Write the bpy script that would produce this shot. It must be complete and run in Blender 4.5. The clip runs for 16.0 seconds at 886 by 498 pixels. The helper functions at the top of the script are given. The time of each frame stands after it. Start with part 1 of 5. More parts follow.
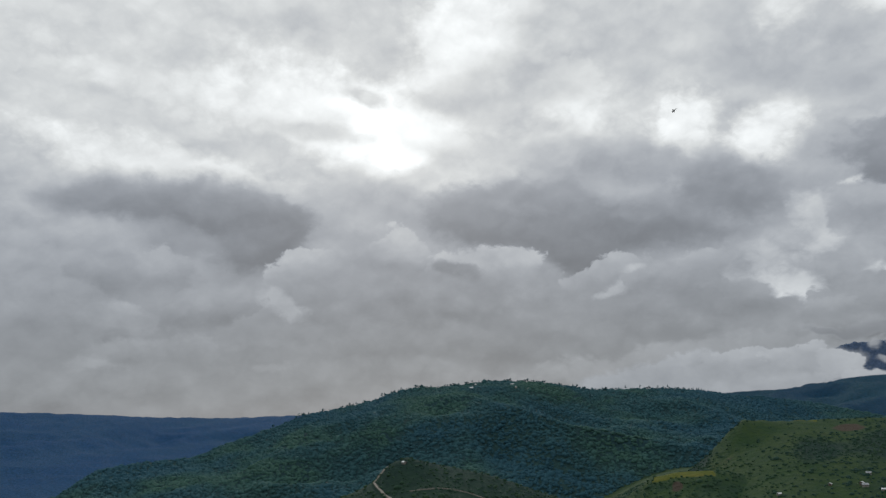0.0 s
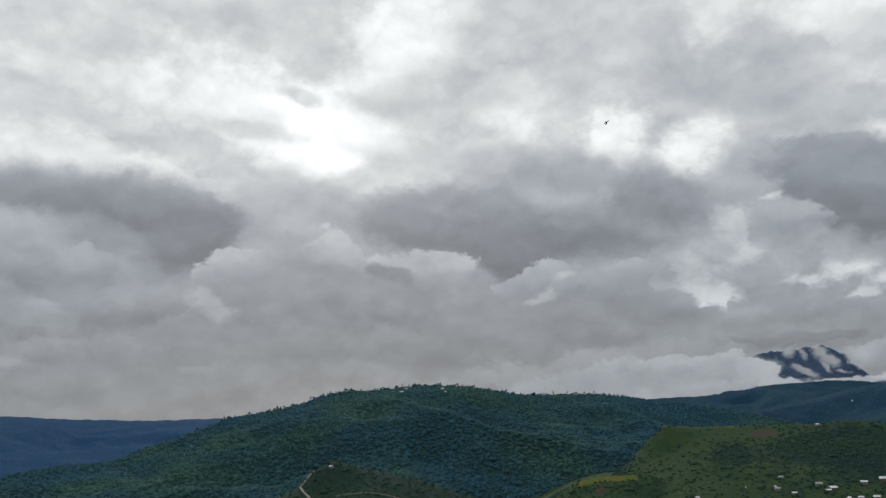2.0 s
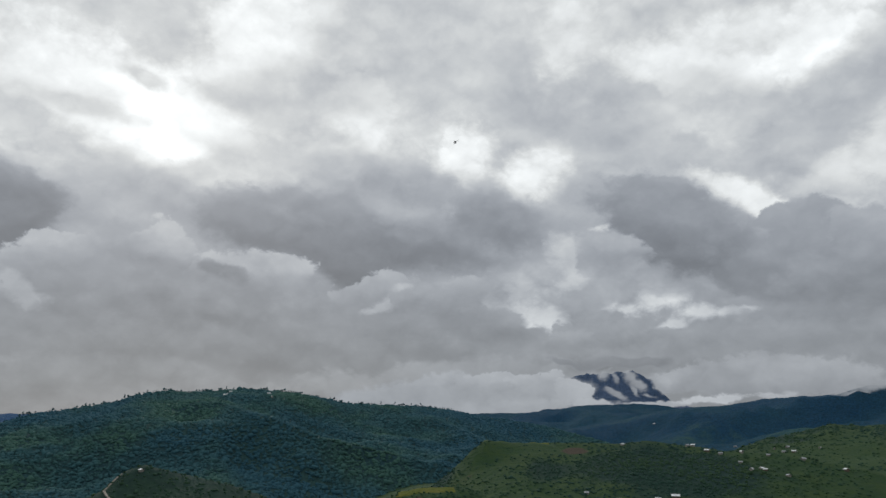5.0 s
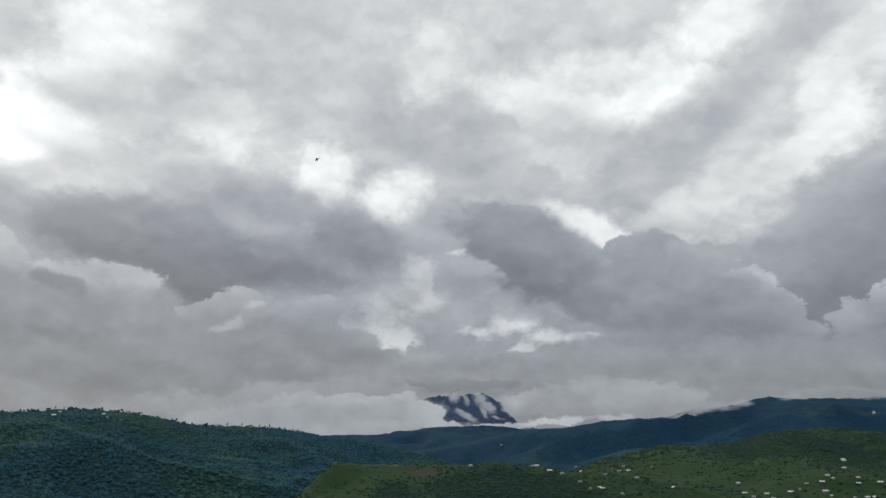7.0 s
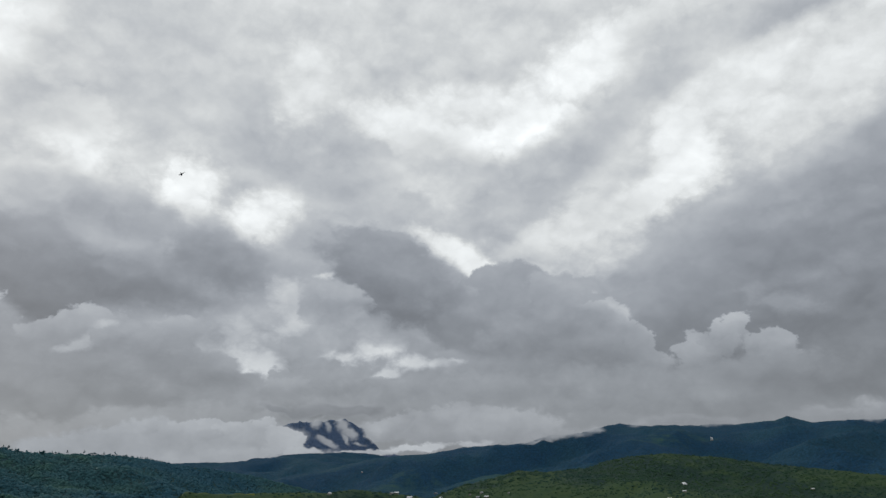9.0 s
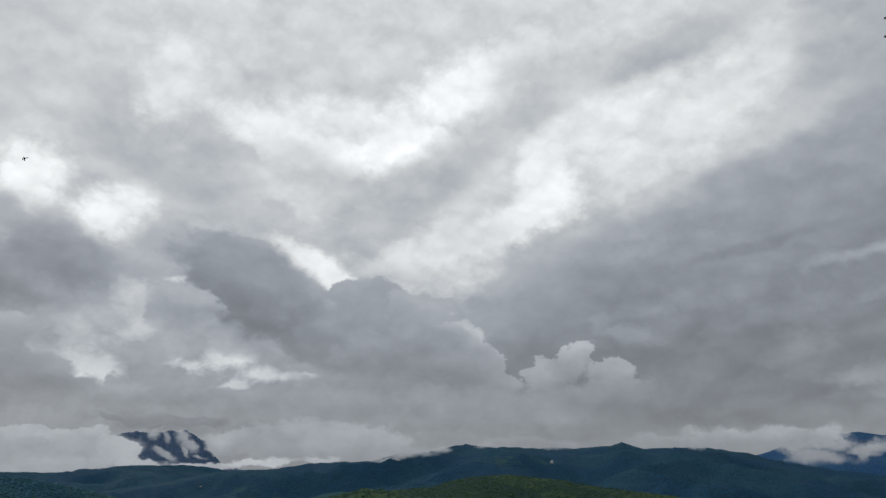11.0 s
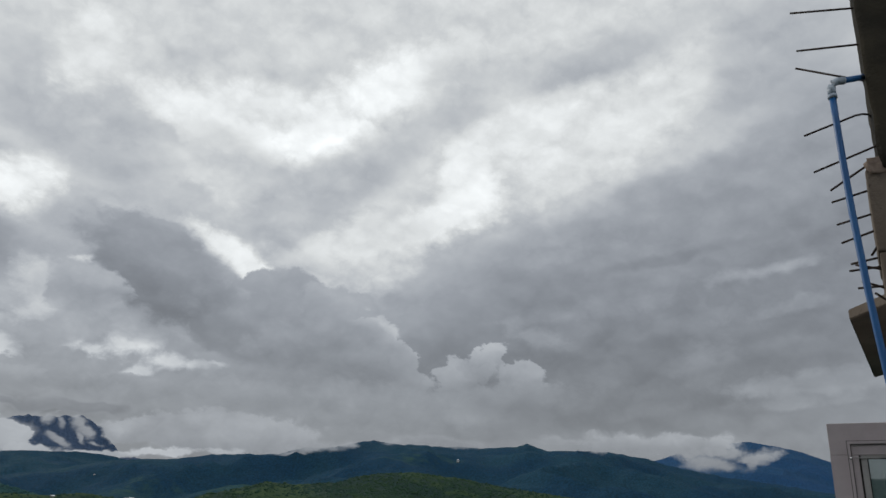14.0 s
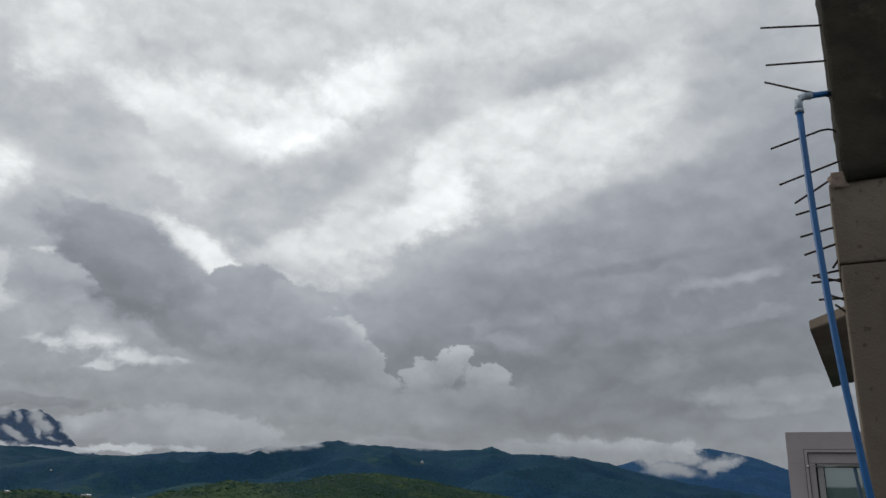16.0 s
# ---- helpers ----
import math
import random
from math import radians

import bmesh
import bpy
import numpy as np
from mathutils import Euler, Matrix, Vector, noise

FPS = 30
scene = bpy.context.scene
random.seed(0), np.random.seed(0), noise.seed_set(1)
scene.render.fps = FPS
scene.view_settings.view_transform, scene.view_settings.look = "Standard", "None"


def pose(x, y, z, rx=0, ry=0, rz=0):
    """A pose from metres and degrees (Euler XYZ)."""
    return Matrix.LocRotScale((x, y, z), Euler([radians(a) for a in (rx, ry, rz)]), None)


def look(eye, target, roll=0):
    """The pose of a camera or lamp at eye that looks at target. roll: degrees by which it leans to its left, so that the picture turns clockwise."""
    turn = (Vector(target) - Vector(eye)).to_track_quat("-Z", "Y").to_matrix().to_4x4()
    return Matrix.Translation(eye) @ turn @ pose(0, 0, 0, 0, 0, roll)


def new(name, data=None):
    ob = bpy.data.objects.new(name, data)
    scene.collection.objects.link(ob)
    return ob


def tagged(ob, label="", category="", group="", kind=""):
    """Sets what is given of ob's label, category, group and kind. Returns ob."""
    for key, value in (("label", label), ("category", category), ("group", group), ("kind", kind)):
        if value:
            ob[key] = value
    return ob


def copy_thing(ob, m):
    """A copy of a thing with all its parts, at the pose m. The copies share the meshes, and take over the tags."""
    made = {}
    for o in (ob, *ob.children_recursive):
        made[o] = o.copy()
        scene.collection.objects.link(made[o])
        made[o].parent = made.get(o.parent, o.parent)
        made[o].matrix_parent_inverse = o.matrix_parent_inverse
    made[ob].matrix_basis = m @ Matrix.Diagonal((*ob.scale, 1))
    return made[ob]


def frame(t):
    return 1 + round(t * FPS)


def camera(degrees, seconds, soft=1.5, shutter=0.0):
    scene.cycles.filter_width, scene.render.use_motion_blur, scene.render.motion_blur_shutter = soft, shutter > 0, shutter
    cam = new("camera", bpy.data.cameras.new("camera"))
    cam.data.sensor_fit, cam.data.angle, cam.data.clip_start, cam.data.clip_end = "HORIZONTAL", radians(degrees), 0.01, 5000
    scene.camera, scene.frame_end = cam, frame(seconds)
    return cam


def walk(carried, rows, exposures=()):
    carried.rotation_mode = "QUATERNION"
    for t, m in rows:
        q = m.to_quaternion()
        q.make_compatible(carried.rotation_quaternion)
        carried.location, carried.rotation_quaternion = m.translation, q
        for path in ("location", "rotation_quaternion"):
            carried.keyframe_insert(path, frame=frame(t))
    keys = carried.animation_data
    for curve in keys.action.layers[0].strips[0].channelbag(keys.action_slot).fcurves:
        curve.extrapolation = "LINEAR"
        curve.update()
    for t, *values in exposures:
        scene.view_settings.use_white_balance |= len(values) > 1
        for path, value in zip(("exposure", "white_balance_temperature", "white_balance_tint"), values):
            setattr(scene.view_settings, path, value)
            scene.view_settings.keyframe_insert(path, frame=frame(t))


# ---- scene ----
SEED = np.random.default_rng(7)
EYE = Vector((0.0, 0.0, 12.0))


def toward(bearing, rise=0.0):
    """Unit vector for a compass bearing (clockwise from +y) and a rise, in degrees."""
    a, e = radians(bearing), radians(rise)
    return Vector((math.sin(a) * math.cos(e), math.cos(a) * math.cos(e), math.sin(e)))


# ---- camera: held by hand on a roof terrace, panning to the right ----
cam = camera(59.8, 16.0, soft=1.5)


def view(t, bearing, pitch, lean):
    return t, look(EYE, EYE + 100 * toward(bearing, pitch), lean)


walk(cam, [
    view(0.0, 0.53, 13.69, -1.85), view(0.5, 1.26, 13.85, -2.05), view(1.0, 2.52, 13.81, -1.84),
    view(1.5, 3.93, 13.84, -1.81), view(2.0, 5.62, 13.84, -1.61), view(2.5, 7.19, 13.71, -1.32),
    view(3.0, 8.89, 13.60, -0.93), view(3.5, 10.74, 13.55, -0.68), view(4.0, 13.15, 13.62, -0.03),
    view(4.2, 14.12, 13.69, 0.16), view(6.3, 24.40, 15.73, 0.08), view(6.5, 25.66, 15.79, 0.00),
    view(7.0, 28.64, 15.95, -0.04), view(7.5, 31.04, 16.19, -0.19), view(8.0, 33.38, 16.47, -0.50),
    view(8.5, 35.55, 16.90, -0.75), view(9.0, 38.82, 17.75, -0.80), view(9.5, 42.41, 18.14, -0.84),
    view(10.0, 45.41, 18.18, -0.80), view(10.2, 46.36, 18.40, -0.45), view(12.3, 52.95, 18.56, 0.11),
    view(12.5, 53.28, 18.48, 0.27), view(13.0, 54.26, 18.65, 0.58), view(13.5, 54.97, 18.76, 1.15),
    view(14.0, 55.85, 18.80, 1.65), view(14.5, 56.67, 18.98, 1.90), view(15.0, 57.35, 19.16, 2.18),
    view(15.5, 57.97, 19.17, 2.31), view(16.0, 58.20, 18.99, 2.47),
])


# ---- node helpers ----
class Net:
    """Short hand for building a node tree."""

    def __init__(self, tree):
        self.tree = tree

    def node(self, kind, settings=None, **inputs):
        n = self.tree.nodes.new(kind)
        s = settings or {}
        if "operation" in s:
            n.operation = s["operation"]
        if "use_clamp" in s:
            n.use_clamp = s["use_clamp"]
        if "interpolation_type" in s:
            n.interpolation_type = s["interpolation_type"]
        if "data_type" in s:
            n.data_type = s["data_type"]
        if "blend_type" in s:
            n.blend_type = s["blend_type"]
        if "vector_type" in s:
            n.vector_type = s["vector_type"]
        if "gradient_type" in s:
            n.gradient_type = s["gradient_type"]
        if "node_tree" in s:
            n.node_tree = s["node_tree"]
        if "attribute_name" in s:
            n.attribute_name = s["attribute_name"]
        if "feature" in s:
            n.feature = s["feature"]
        if "sky_type" in s:
            n.sky_type, n.sun_disc = s["sky_type"], s["sun_disc"]
            n.sun_elevation, n.sun_rotation = s["sun_elevation"], s["sun_rotation"]
        for key, value in inputs.items():
            self.put(n.inputs[int(key[1:]) if key[0] == "i" and key[1:].isdigit() else key.replace("_", " ")], value)
        return n

    def put(self, socket, value):
        if isinstance(value, bpy.types.NodeSocket):
            self.tree.links.new(value, socket)
        elif isinstance(value, (tuple, list)) and len(value) == 3 and socket.type == "RGBA":
            socket.default_value = (*value, 1)
        else:
            socket.default_value = value

    def math(self, op, a, b=0.0, c=0.0, clamp=False):
        return self.node("ShaderNodeMath", dict(operation=op, use_clamp=clamp), i0=a, i1=b, i2=c).outputs[0]

    def vec(self, op, a, b=(0, 0, 0)):
        n = self.node("ShaderNodeVectorMath", dict(operation=op), i0=a)
        if op == "SCALE":
            self.put(n.inputs["Scale"], b)
        elif op not in ("LENGTH", "NORMALIZE"):
            self.put(n.inputs[1], b)
        return n.outputs["Value"] if op in ("LENGTH", "DOT_PRODUCT") else n.outputs["Vector"]

    def noise(self, at, scale, detail=4.0, rough=0.55, colour=False, distort=0.0):
        n = self.node("ShaderNodeTexNoise", None, Vector=at, Scale=scale, Detail=detail, Roughness=rough, Distortion=distort)
        return n.outputs["Color" if colour else "Fac"]

    def span(self, x, a, b, c=0.0, d=1.0, how="SMOOTHSTEP"):
        n = self.node("ShaderNodeMapRange", dict(interpolation_type=how), Value=x)
        for key, value in (("From Min", a), ("From Max", b), ("To Min", c), ("To Max", d)):
            self.put(n.inputs[key], value)
        return n.outputs[0]

    def mix(self, f, a, b, blend="MIX"):
        n = self.node("ShaderNodeMix", dict(data_type="RGBA", blend_type=blend))
        self.put(n.inputs["Factor"], f), self.put(n.inputs[6], a), self.put(n.inputs[7], b)
        return n.outputs[2]


# ---- the cloud cover, described by bearing and rise ----
def single_cloud(name, melts):
    """One cloud laid over the tone of what is behind it."""
    g = bpy.data.node_groups.new(name, "ShaderNodeTree")
    for key in ("Place", "Middle", "Turn", "Size"):
        g.interface.new_socket(key, in_out="INPUT", socket_type="NodeSocketVector")
    for key in ("Ragged", "Tone", "Low", "Top", "Rim", "Core", "Rag", "Share", "Fade"):
        g.interface.new_socket(key, in_out="INPUT", socket_type="NodeSocketFloat")
    for key in ("Tone", "Alpha"):
        g.interface.new_socket(key, in_out="OUTPUT", socket_type="NodeSocketFloat")
    n = Net(g)
    given = g.nodes.new("NodeGroupInput").outputs
    out = g.nodes.new("NodeGroupOutput")
    here = n.node("ShaderNodeVectorMath", dict(operation="MULTIPLY_ADD"), i0=given["Tone"], i1=(1e-7, 1e-7, 0), i2=given["Place"]).outputs[0]
    m = n.node("ShaderNodeMapping", dict(vector_type="TEXTURE"), Vector=here, Location=given["Middle"], Rotation=given["Turn"], Scale=given["Size"]).outputs[0]
    ball = n.node("ShaderNodeTexGradient", dict(gradient_type="SPHERICAL"), Vector=m).outputs["Fac"]
    alpha = n.span(n.math("MULTIPLY_ADD", given["Ragged"], given["Rag"], ball), given["Rim"], given["Core"], 0.0, given["Share"])
    y = n.vec("DOT_PRODUCT", m, (0, 1, 0))
    own = n.span(y, -0.35, 0.38, given["Low"], given["Top"])
    if melts:
        alpha = n.math("MULTIPLY", alpha, n.span(y, -0.5, given["Fade"]))
    n.put(out.inputs["Tone"], n.node("ShaderNodeMix", dict(data_type="FLOAT"), i0=alpha, i2=given["Tone"], i3=own).outputs[0])
    n.put(out.inputs["Alpha"], alpha)
    return g


ONE_CLOUD, MELTING_CLOUD = single_cloud("one_cloud", False), single_cloud("melting_cloud", True)


def cloud_group(name, draw, ground_tone):
    g = bpy.data.node_groups.new(name, "ShaderNodeTree")
    g.interface.new_socket("Way", in_out="INPUT", socket_type="NodeSocketVector")
    g.interface.new_socket("Colour", in_out="OUTPUT", socket_type="NodeSocketColor")
    g.interface.new_socket("Cover", in_out="OUTPUT", socket_type="NodeSocketFloat")
    net = Net(g)
    way = g.nodes.new("NodeGroupInput").outputs[0]
    out = g.nodes.new("NodeGroupOutput")
    way_xyz = net.node("ShaderNodeSeparateXYZ", None, i0=way).outputs
    bearing = net.math("DEGREES", net.math("ARCTAN2", way_xyz[0], way_xyz[1]))
    rise = net.math("DEGREES", net.math("ARCSINE", way_xyz[2]))
    flat = net.node("ShaderNodeCombineXYZ", None, X=bearing, Y=rise).outputs[0]
    tall = net.node("ShaderNodeCombineXYZ", None, X=bearing, Y=net.math("MULTIPLY", rise, 1.4)).outputs[0]
    # drifting edges: the place is pushed about by noise of three sizes
    def push(scale, detail, reach):
        return net.vec("SCALE", net.vec("SUBTRACT", net.noise(tall, scale, detail, 0.5, True), (0.5, 0.5, 0.5)), reach)

    broad, fine = push(0.15, 2.0, DRIFT), push(0.62, 3.0, DRIFT * 0.6)
    shift = net.vec("ADD", net.vec("ADD", broad, fine), push(2.4, 3.0, DRIFT * 0.16))
    place = net.vec("ADD", flat, net.vec("MULTIPLY", shift, (1, 0.7, 0)))

    # heaped billows of several sizes, round and crisp like cumulus heads
    def billows(way):
        heap = net.node("ShaderNodeTexVoronoi", dict(feature="SMOOTH_F1"), Vector=net.vec("ADD", way, fine), Scale=0.42, Detail=3.0, Roughness=0.55, Lacunarity=2.3, Smoothness=0.35)
        return net.math("SUBTRACT", 0.42, heap.outputs["Distance"])

    def wisps(way):
        return net.math("SUBTRACT", net.noise(net.vec("ADD", way, shift), 0.5, 6.0, 0.55), 0.5)

    billow, wisp = billows(tall), wisps(tall)
    rough_edge = net.math("ADD", net.math("MULTIPLY", billow, 0.5), net.math("MULTIPLY", wisp, 1.0))
    tone = [net.span(rise, 3.0, 30.0, 0.34, 0.62, "LINEAR") if ground_tone is None else net.math("ADD", ground_tone, 0.0)]
    cover = [0.0]

    def cloud(b, r, wide, high, tilt, low, top, edge, rag, share, fade=0.0):
        """A cloud with its half sizes in degrees, the tone of its base and of its head, the width and
        raggedness of its edge, its thickness, and how far up its base melts away."""
        one = net.node("ShaderNodeGroup", dict(node_tree=MELTING_CLOUD if fade else ONE_CLOUD), Place=place, Ragged=rough_edge, Tone=tone[0],
                       Middle=(b, r, 0), Turn=(0, 0, radians(tilt)), Size=(2 * wide, 2 * high, 1), Low=low, Top=top,
                       Rim=0.49 - edge * 0.3, Core=0.5 + edge * 0.27, Rag=rag * 0.5, Share=share, Fade=fade - 0.4)
        tone[0] = one.outputs["Tone"]
        if ground_tone is not None:
            cover[0] = net.math("MAXIMUM", one.outputs["Alpha"], cover[0])

    draw(cloud)
    # folds lit from above: each billow is paler over its head than under it
    def folds(way):
        return net.noise(net.vec("ADD", way, net.vec("ADD", broad, fine)), 0.26, 3.0, 0.45)

    lit = net.math("MULTIPLY", net.math("SUBTRACT", folds(tall), folds(net.vec("ADD", tall, (0.0, 1.1, 0.0)))), FOLD)
    lit = net.math("MULTIPLY_ADD", billow, BILLOW, lit)
    lit = net.math("MULTIPLY_ADD", wisp, WISP, lit)
    puff = net.math("SUBTRACT", net.noise(net.vec("ADD", tall, broad), 0.2, 4.0, 0.5), 0.5)
    grain = net.math("MULTIPLY_ADD", puff, PUFF, lit)
    light = net.math("MULTIPLY", tone[0], net.math("ADD", 1.0, grain))
    if ground_tone is None:
        light = net.math("MULTIPLY", light, net.span(rise, 6.0, 24.0, 0.86, 1.12))
    tint = net.mix(net.span(light, 0.22, 0.75), DARK_TINT, LIGHT_TINT)
    tint = net.mix(net.span(rise, 4.0, 16.0, 0.6, 0.0), tint, LOW_TINT)
    g.links.new(net.vec("SCALE", tint, light), out.inputs["Colour"])
    net.put(out.inputs["Cover"], cover[0])
    return g


DRIFT, WISP, BILLOW, PUFF, FOLD = 1.9, 0.06, 0.13, 0.20, 0.42
DARK_TINT, LIGHT_TINT, LOW_TINT = (0.925, 1.0, 1.12), (0.965, 1.0, 1.012), (0.94, 1.0, 1.065)


def high_clouds(cloud):
    # the high bright layer
    cloud(-17.3, 26.5, 26.4, 9.6, 0, 0.64, 0.68, 0.80, 0.20, 0.90, 0.00)
    cloud(22.5, 30.0, 33.0, 8.6, 0, 0.58, 0.62, 0.90, 0.20, 0.90, 0.00)
    cloud(48.7, 31.6, 36.6, 10.1, 5, 0.60, 0.66, 0.90, 0.20, 0.90, 0.00)
    cloud(76.9, 30.4, 17.0, 5.8, 20, 0.58, 0.56, 0.90, 0.20, 0.90, 0.00)
    cloud(3.1, 28.3, 6.9, 4.3, 60, 0.92, 0.95, 0.90, 0.40, 0.95, 0.00)
    cloud(-5.0, 22.4, 10.3, 3.4, -24, 0.96, 1.00, 0.80, 0.40, 1.00, 0.00)
    cloud(-2.3, 21.6, 5.3, 2.5, -24, 1.15, 1.10, 0.90, 0.30, 1.00, 0.00)
    cloud(-20.6, 19.5, 9.7, 1.5, -8, 0.86, 0.84, 0.70, 0.50, 0.90, 0.00)
    cloud(-12.7, 24.0, 7.0, 1.9, -12, 0.84, 0.84, 0.80, 0.50, 0.90, 0.00)
    cloud(-22.9, 24.9, 7.1, 1.4, -15, 0.78, 0.78, 0.90, 0.50, 0.80, 0.00)
    cloud(-10.0, 30.0, 2.6, 1.7, -50, 0.56, 0.58, 0.70, 0.70, 0.80, 0.00)
    cloud(-5.2, 24.8, 2.0, 0.7, -20, 0.60, 0.62, 0.60, 0.70, 0.80, 0.00)
    cloud(-19.3, 21.9, 5.6, 0.6, -12, 0.58, 0.62, 0.70, 0.80, 0.80, 0.00)
    cloud(-9.7, 22.5, 5.0, 0.9, -5, 0.62, 0.66, 0.80, 0.80, 0.80, 0.00)
    cloud(-24.5, 26.8, 3.9, 1.0, -20, 0.60, 0.64, 0.90, 0.60, 0.70, 0.00)
    cloud(1.7, 24.3, 3.6, 1.8, -10, 0.58, 0.62, 0.80, 0.60, 0.85, 0.00)
    cloud(11.5, 29.2, 7.3, 4.6, 70, 0.56, 0.60, 0.80, 0.40, 0.85, 0.00)
    cloud(11.2, 24.0, 3.6, 2.4, -30, 0.86, 0.82, 0.90, 0.60, 0.90, 0.00)
    cloud(7.9, 20.9, 5.8, 2.1, 0, 0.70, 0.68, 0.90, 0.50, 0.80, 0.00)
    cloud(2.4, 29.4, 3.3, 2.1, 30, 0.92, 0.88, 0.90, 0.40, 0.95, 0.00)
    cloud(2.1, 26.7, 4.3, 1.8, 0, 0.86, 0.84, 0.90, 0.50, 0.90, 0.00)
    cloud(-0.0, 21.9, 3.0, 2.0, -15, 0.98, 0.92, 0.80, 0.40, 1.00, 0.00)
    cloud(11.4, 24.7, 2.0, 2.5, -60, 0.84, 0.80, 0.90, 0.60, 0.90, 0.00)
    cloud(6.9, 25.4, 7.0, 1.9, 5, 0.54, 0.58, 0.80, 0.50, 0.85, 0.00)
    cloud(16.6, 29.9, 4.0, 3.5, 60, 0.54, 0.58, 0.80, 0.50, 0.80, 0.00)
    cloud(2.7, 19.8, 4.2, 2.2, -10, 0.62, 0.60, 0.90, 0.50, 0.80, 0.00)
    cloud(16.2, 23.1, 2.6, 1.6, 0, 0.72, 0.72, 0.90, 0.60, 0.80, 0.00)
    cloud(28.1, 25.2, 7.3, 3.7, -15, 0.44, 0.52, 0.70, 0.60, 0.95, 0.00)
    cloud(24.4, 26.9, 2.7, 2.4, 60, 0.48, 0.52, 0.80, 0.60, 0.80, 0.00)
    cloud(19.4, 21.1, 2.4, 2.9, -55, 0.95, 0.88, 0.80, 0.70, 1.00, 0.00)
    cloud(25.1, 19.9, 2.2, 3.1, -60, 0.95, 0.88, 0.80, 0.70, 1.00, 0.00)
    cloud(28.1, 29.4, 2.8, 2.4, 40, 0.74, 0.74, 0.90, 0.60, 0.80, 0.00)
    cloud(34.2, 29.8, 5.1, 1.6, 10, 0.62, 0.64, 0.90, 0.50, 0.80, 0.00)
    cloud(36.4, 26.7, 5.9, 1.8, -15, 0.78, 0.76, 0.80, 0.60, 0.90, 0.00)
    cloud(37.8, 27.4, 2.7, 1.0, 10, 0.90, 0.86, 0.80, 0.70, 0.90, 0.00)
    cloud(41.3, 25.2, 3.6, 1.6, -20, 0.88, 0.84, 0.80, 0.60, 0.90, 0.00)
    cloud(45.0, 26.3, 3.7, 1.3, 12, 0.98, 0.92, 0.70, 0.60, 1.00, 0.00)
    cloud(50.2, 30.5, 6.4, 1.9, 20, 0.58, 0.60, 0.90, 0.50, 0.80, 0.00)
    cloud(61.8, 28.0, 5.3, 2.8, 20, 0.74, 0.72, 0.90, 0.40, 0.80, 0.00)
    cloud(46.1, 24.0, 4.7, 2.4, -10, 0.44, 0.54, 0.70, 0.60, 0.90, 0.00)
    cloud(42.8, 20.4, 2.1, 3.7, 10, 0.44, 0.50, 0.70, 0.70, 0.90, 0.00)
    cloud(35.4, 21.6, 4.9, 2.9, -10, 0.52, 0.56, 0.80, 0.60, 0.90, 0.00)
    cloud(36.3, 23.0, 3.6, 1.2, -5, 0.66, 0.66, 0.90, 0.60, 0.80, 0.00)
    cloud(39.6, 22.3, 2.2, 1.8, 0, 0.70, 0.68, 0.90, 0.60, 0.80, 0.00)
    cloud(52.3, 20.3, 8.9, 3.3, 42, 0.70, 0.74, 0.70, 0.50, 0.95, 0.00)
    cloud(57.1, 24.2, 3.7, 1.9, 60, 0.88, 0.84, 0.80, 0.50, 0.95, 0.00)
    cloud(46.0, 17.5, 2.5, 1.6, -40, 0.82, 0.80, 0.80, 0.70, 0.90, 0.00)
    cloud(49.8, 19.0, 2.4, 1.8, 40, 0.80, 0.80, 0.80, 0.60, 0.90, 0.00)
    cloud(40.0, 17.2, 4.3, 1.1, -28, 0.88, 0.86, 0.60, 0.60, 1.00, 0.00)
    cloud(41.7, 16.1, 1.6, 1.0, -20, 0.98, 0.92, 0.60, 0.60, 1.00, 0.00)
    cloud(27.3, 29.9, 3.2, 2.1, 60, 0.76, 0.74, 0.90, 0.50, 0.80, 0.00)
    cloud(33.9, 31.3, 5.6, 2.2, 60, 0.58, 0.62, 0.90, 0.50, 0.80, 0.00)
    cloud(51.7, 30.6, 7.0, 2.4, 25, 0.90, 0.92, 0.80, 0.50, 0.95, 0.00)
    cloud(45.7, 26.3, 4.9, 1.9, 8, 1.05, 0.98, 0.70, 0.50, 1.00, 0.00)
    cloud(41.0, 28.1, 6.9, 1.6, 0, 0.84, 0.82, 0.90, 0.60, 0.90, 0.00)
    cloud(36.0, 26.8, 4.4, 1.7, -15, 0.82, 0.82, 0.90, 0.60, 0.90, 0.00)
    cloud(28.8, 23.7, 6.0, 2.0, -10, 0.46, 0.54, 0.80, 0.60, 0.90, 0.00)
    cloud(39.0, 24.1, 3.7, 2.0, -10, 0.54, 0.58, 0.80, 0.60, 0.80, 0.00)
    cloud(48.2, 24.2, 5.8, 2.5, 25, 0.46, 0.54, 0.70, 0.70, 0.90, 0.00)
    cloud(44.3, 20.2, 3.4, 2.2, 40, 0.48, 0.52, 0.80, 0.70, 0.85, 0.00)
    cloud(38.0, 22.7, 2.0, 0.9, 0, 0.70, 0.68, 0.80, 0.70, 0.80, 0.00)
    cloud(53.3, 22.5, 4.0, 2.1, 40, 0.58, 0.60, 0.90, 0.60, 0.80, 0.00)
    cloud(56.5, 30.2, 3.3, 3.6, -10, 0.52, 0.58, 0.80, 0.60, 0.85, 0.00)
    cloud(57.8, 23.2, 2.7, 2.9, 55, 0.94, 0.90, 0.80, 0.60, 0.95, 0.00)
    cloud(55.2, 20.8, 4.9, 1.7, 28, 0.86, 0.84, 0.80, 0.60, 0.90, 0.00)
    cloud(63.2, 28.1, 7.0, 2.2, 25, 0.82, 0.78, 0.80, 0.50, 0.90, 0.00)
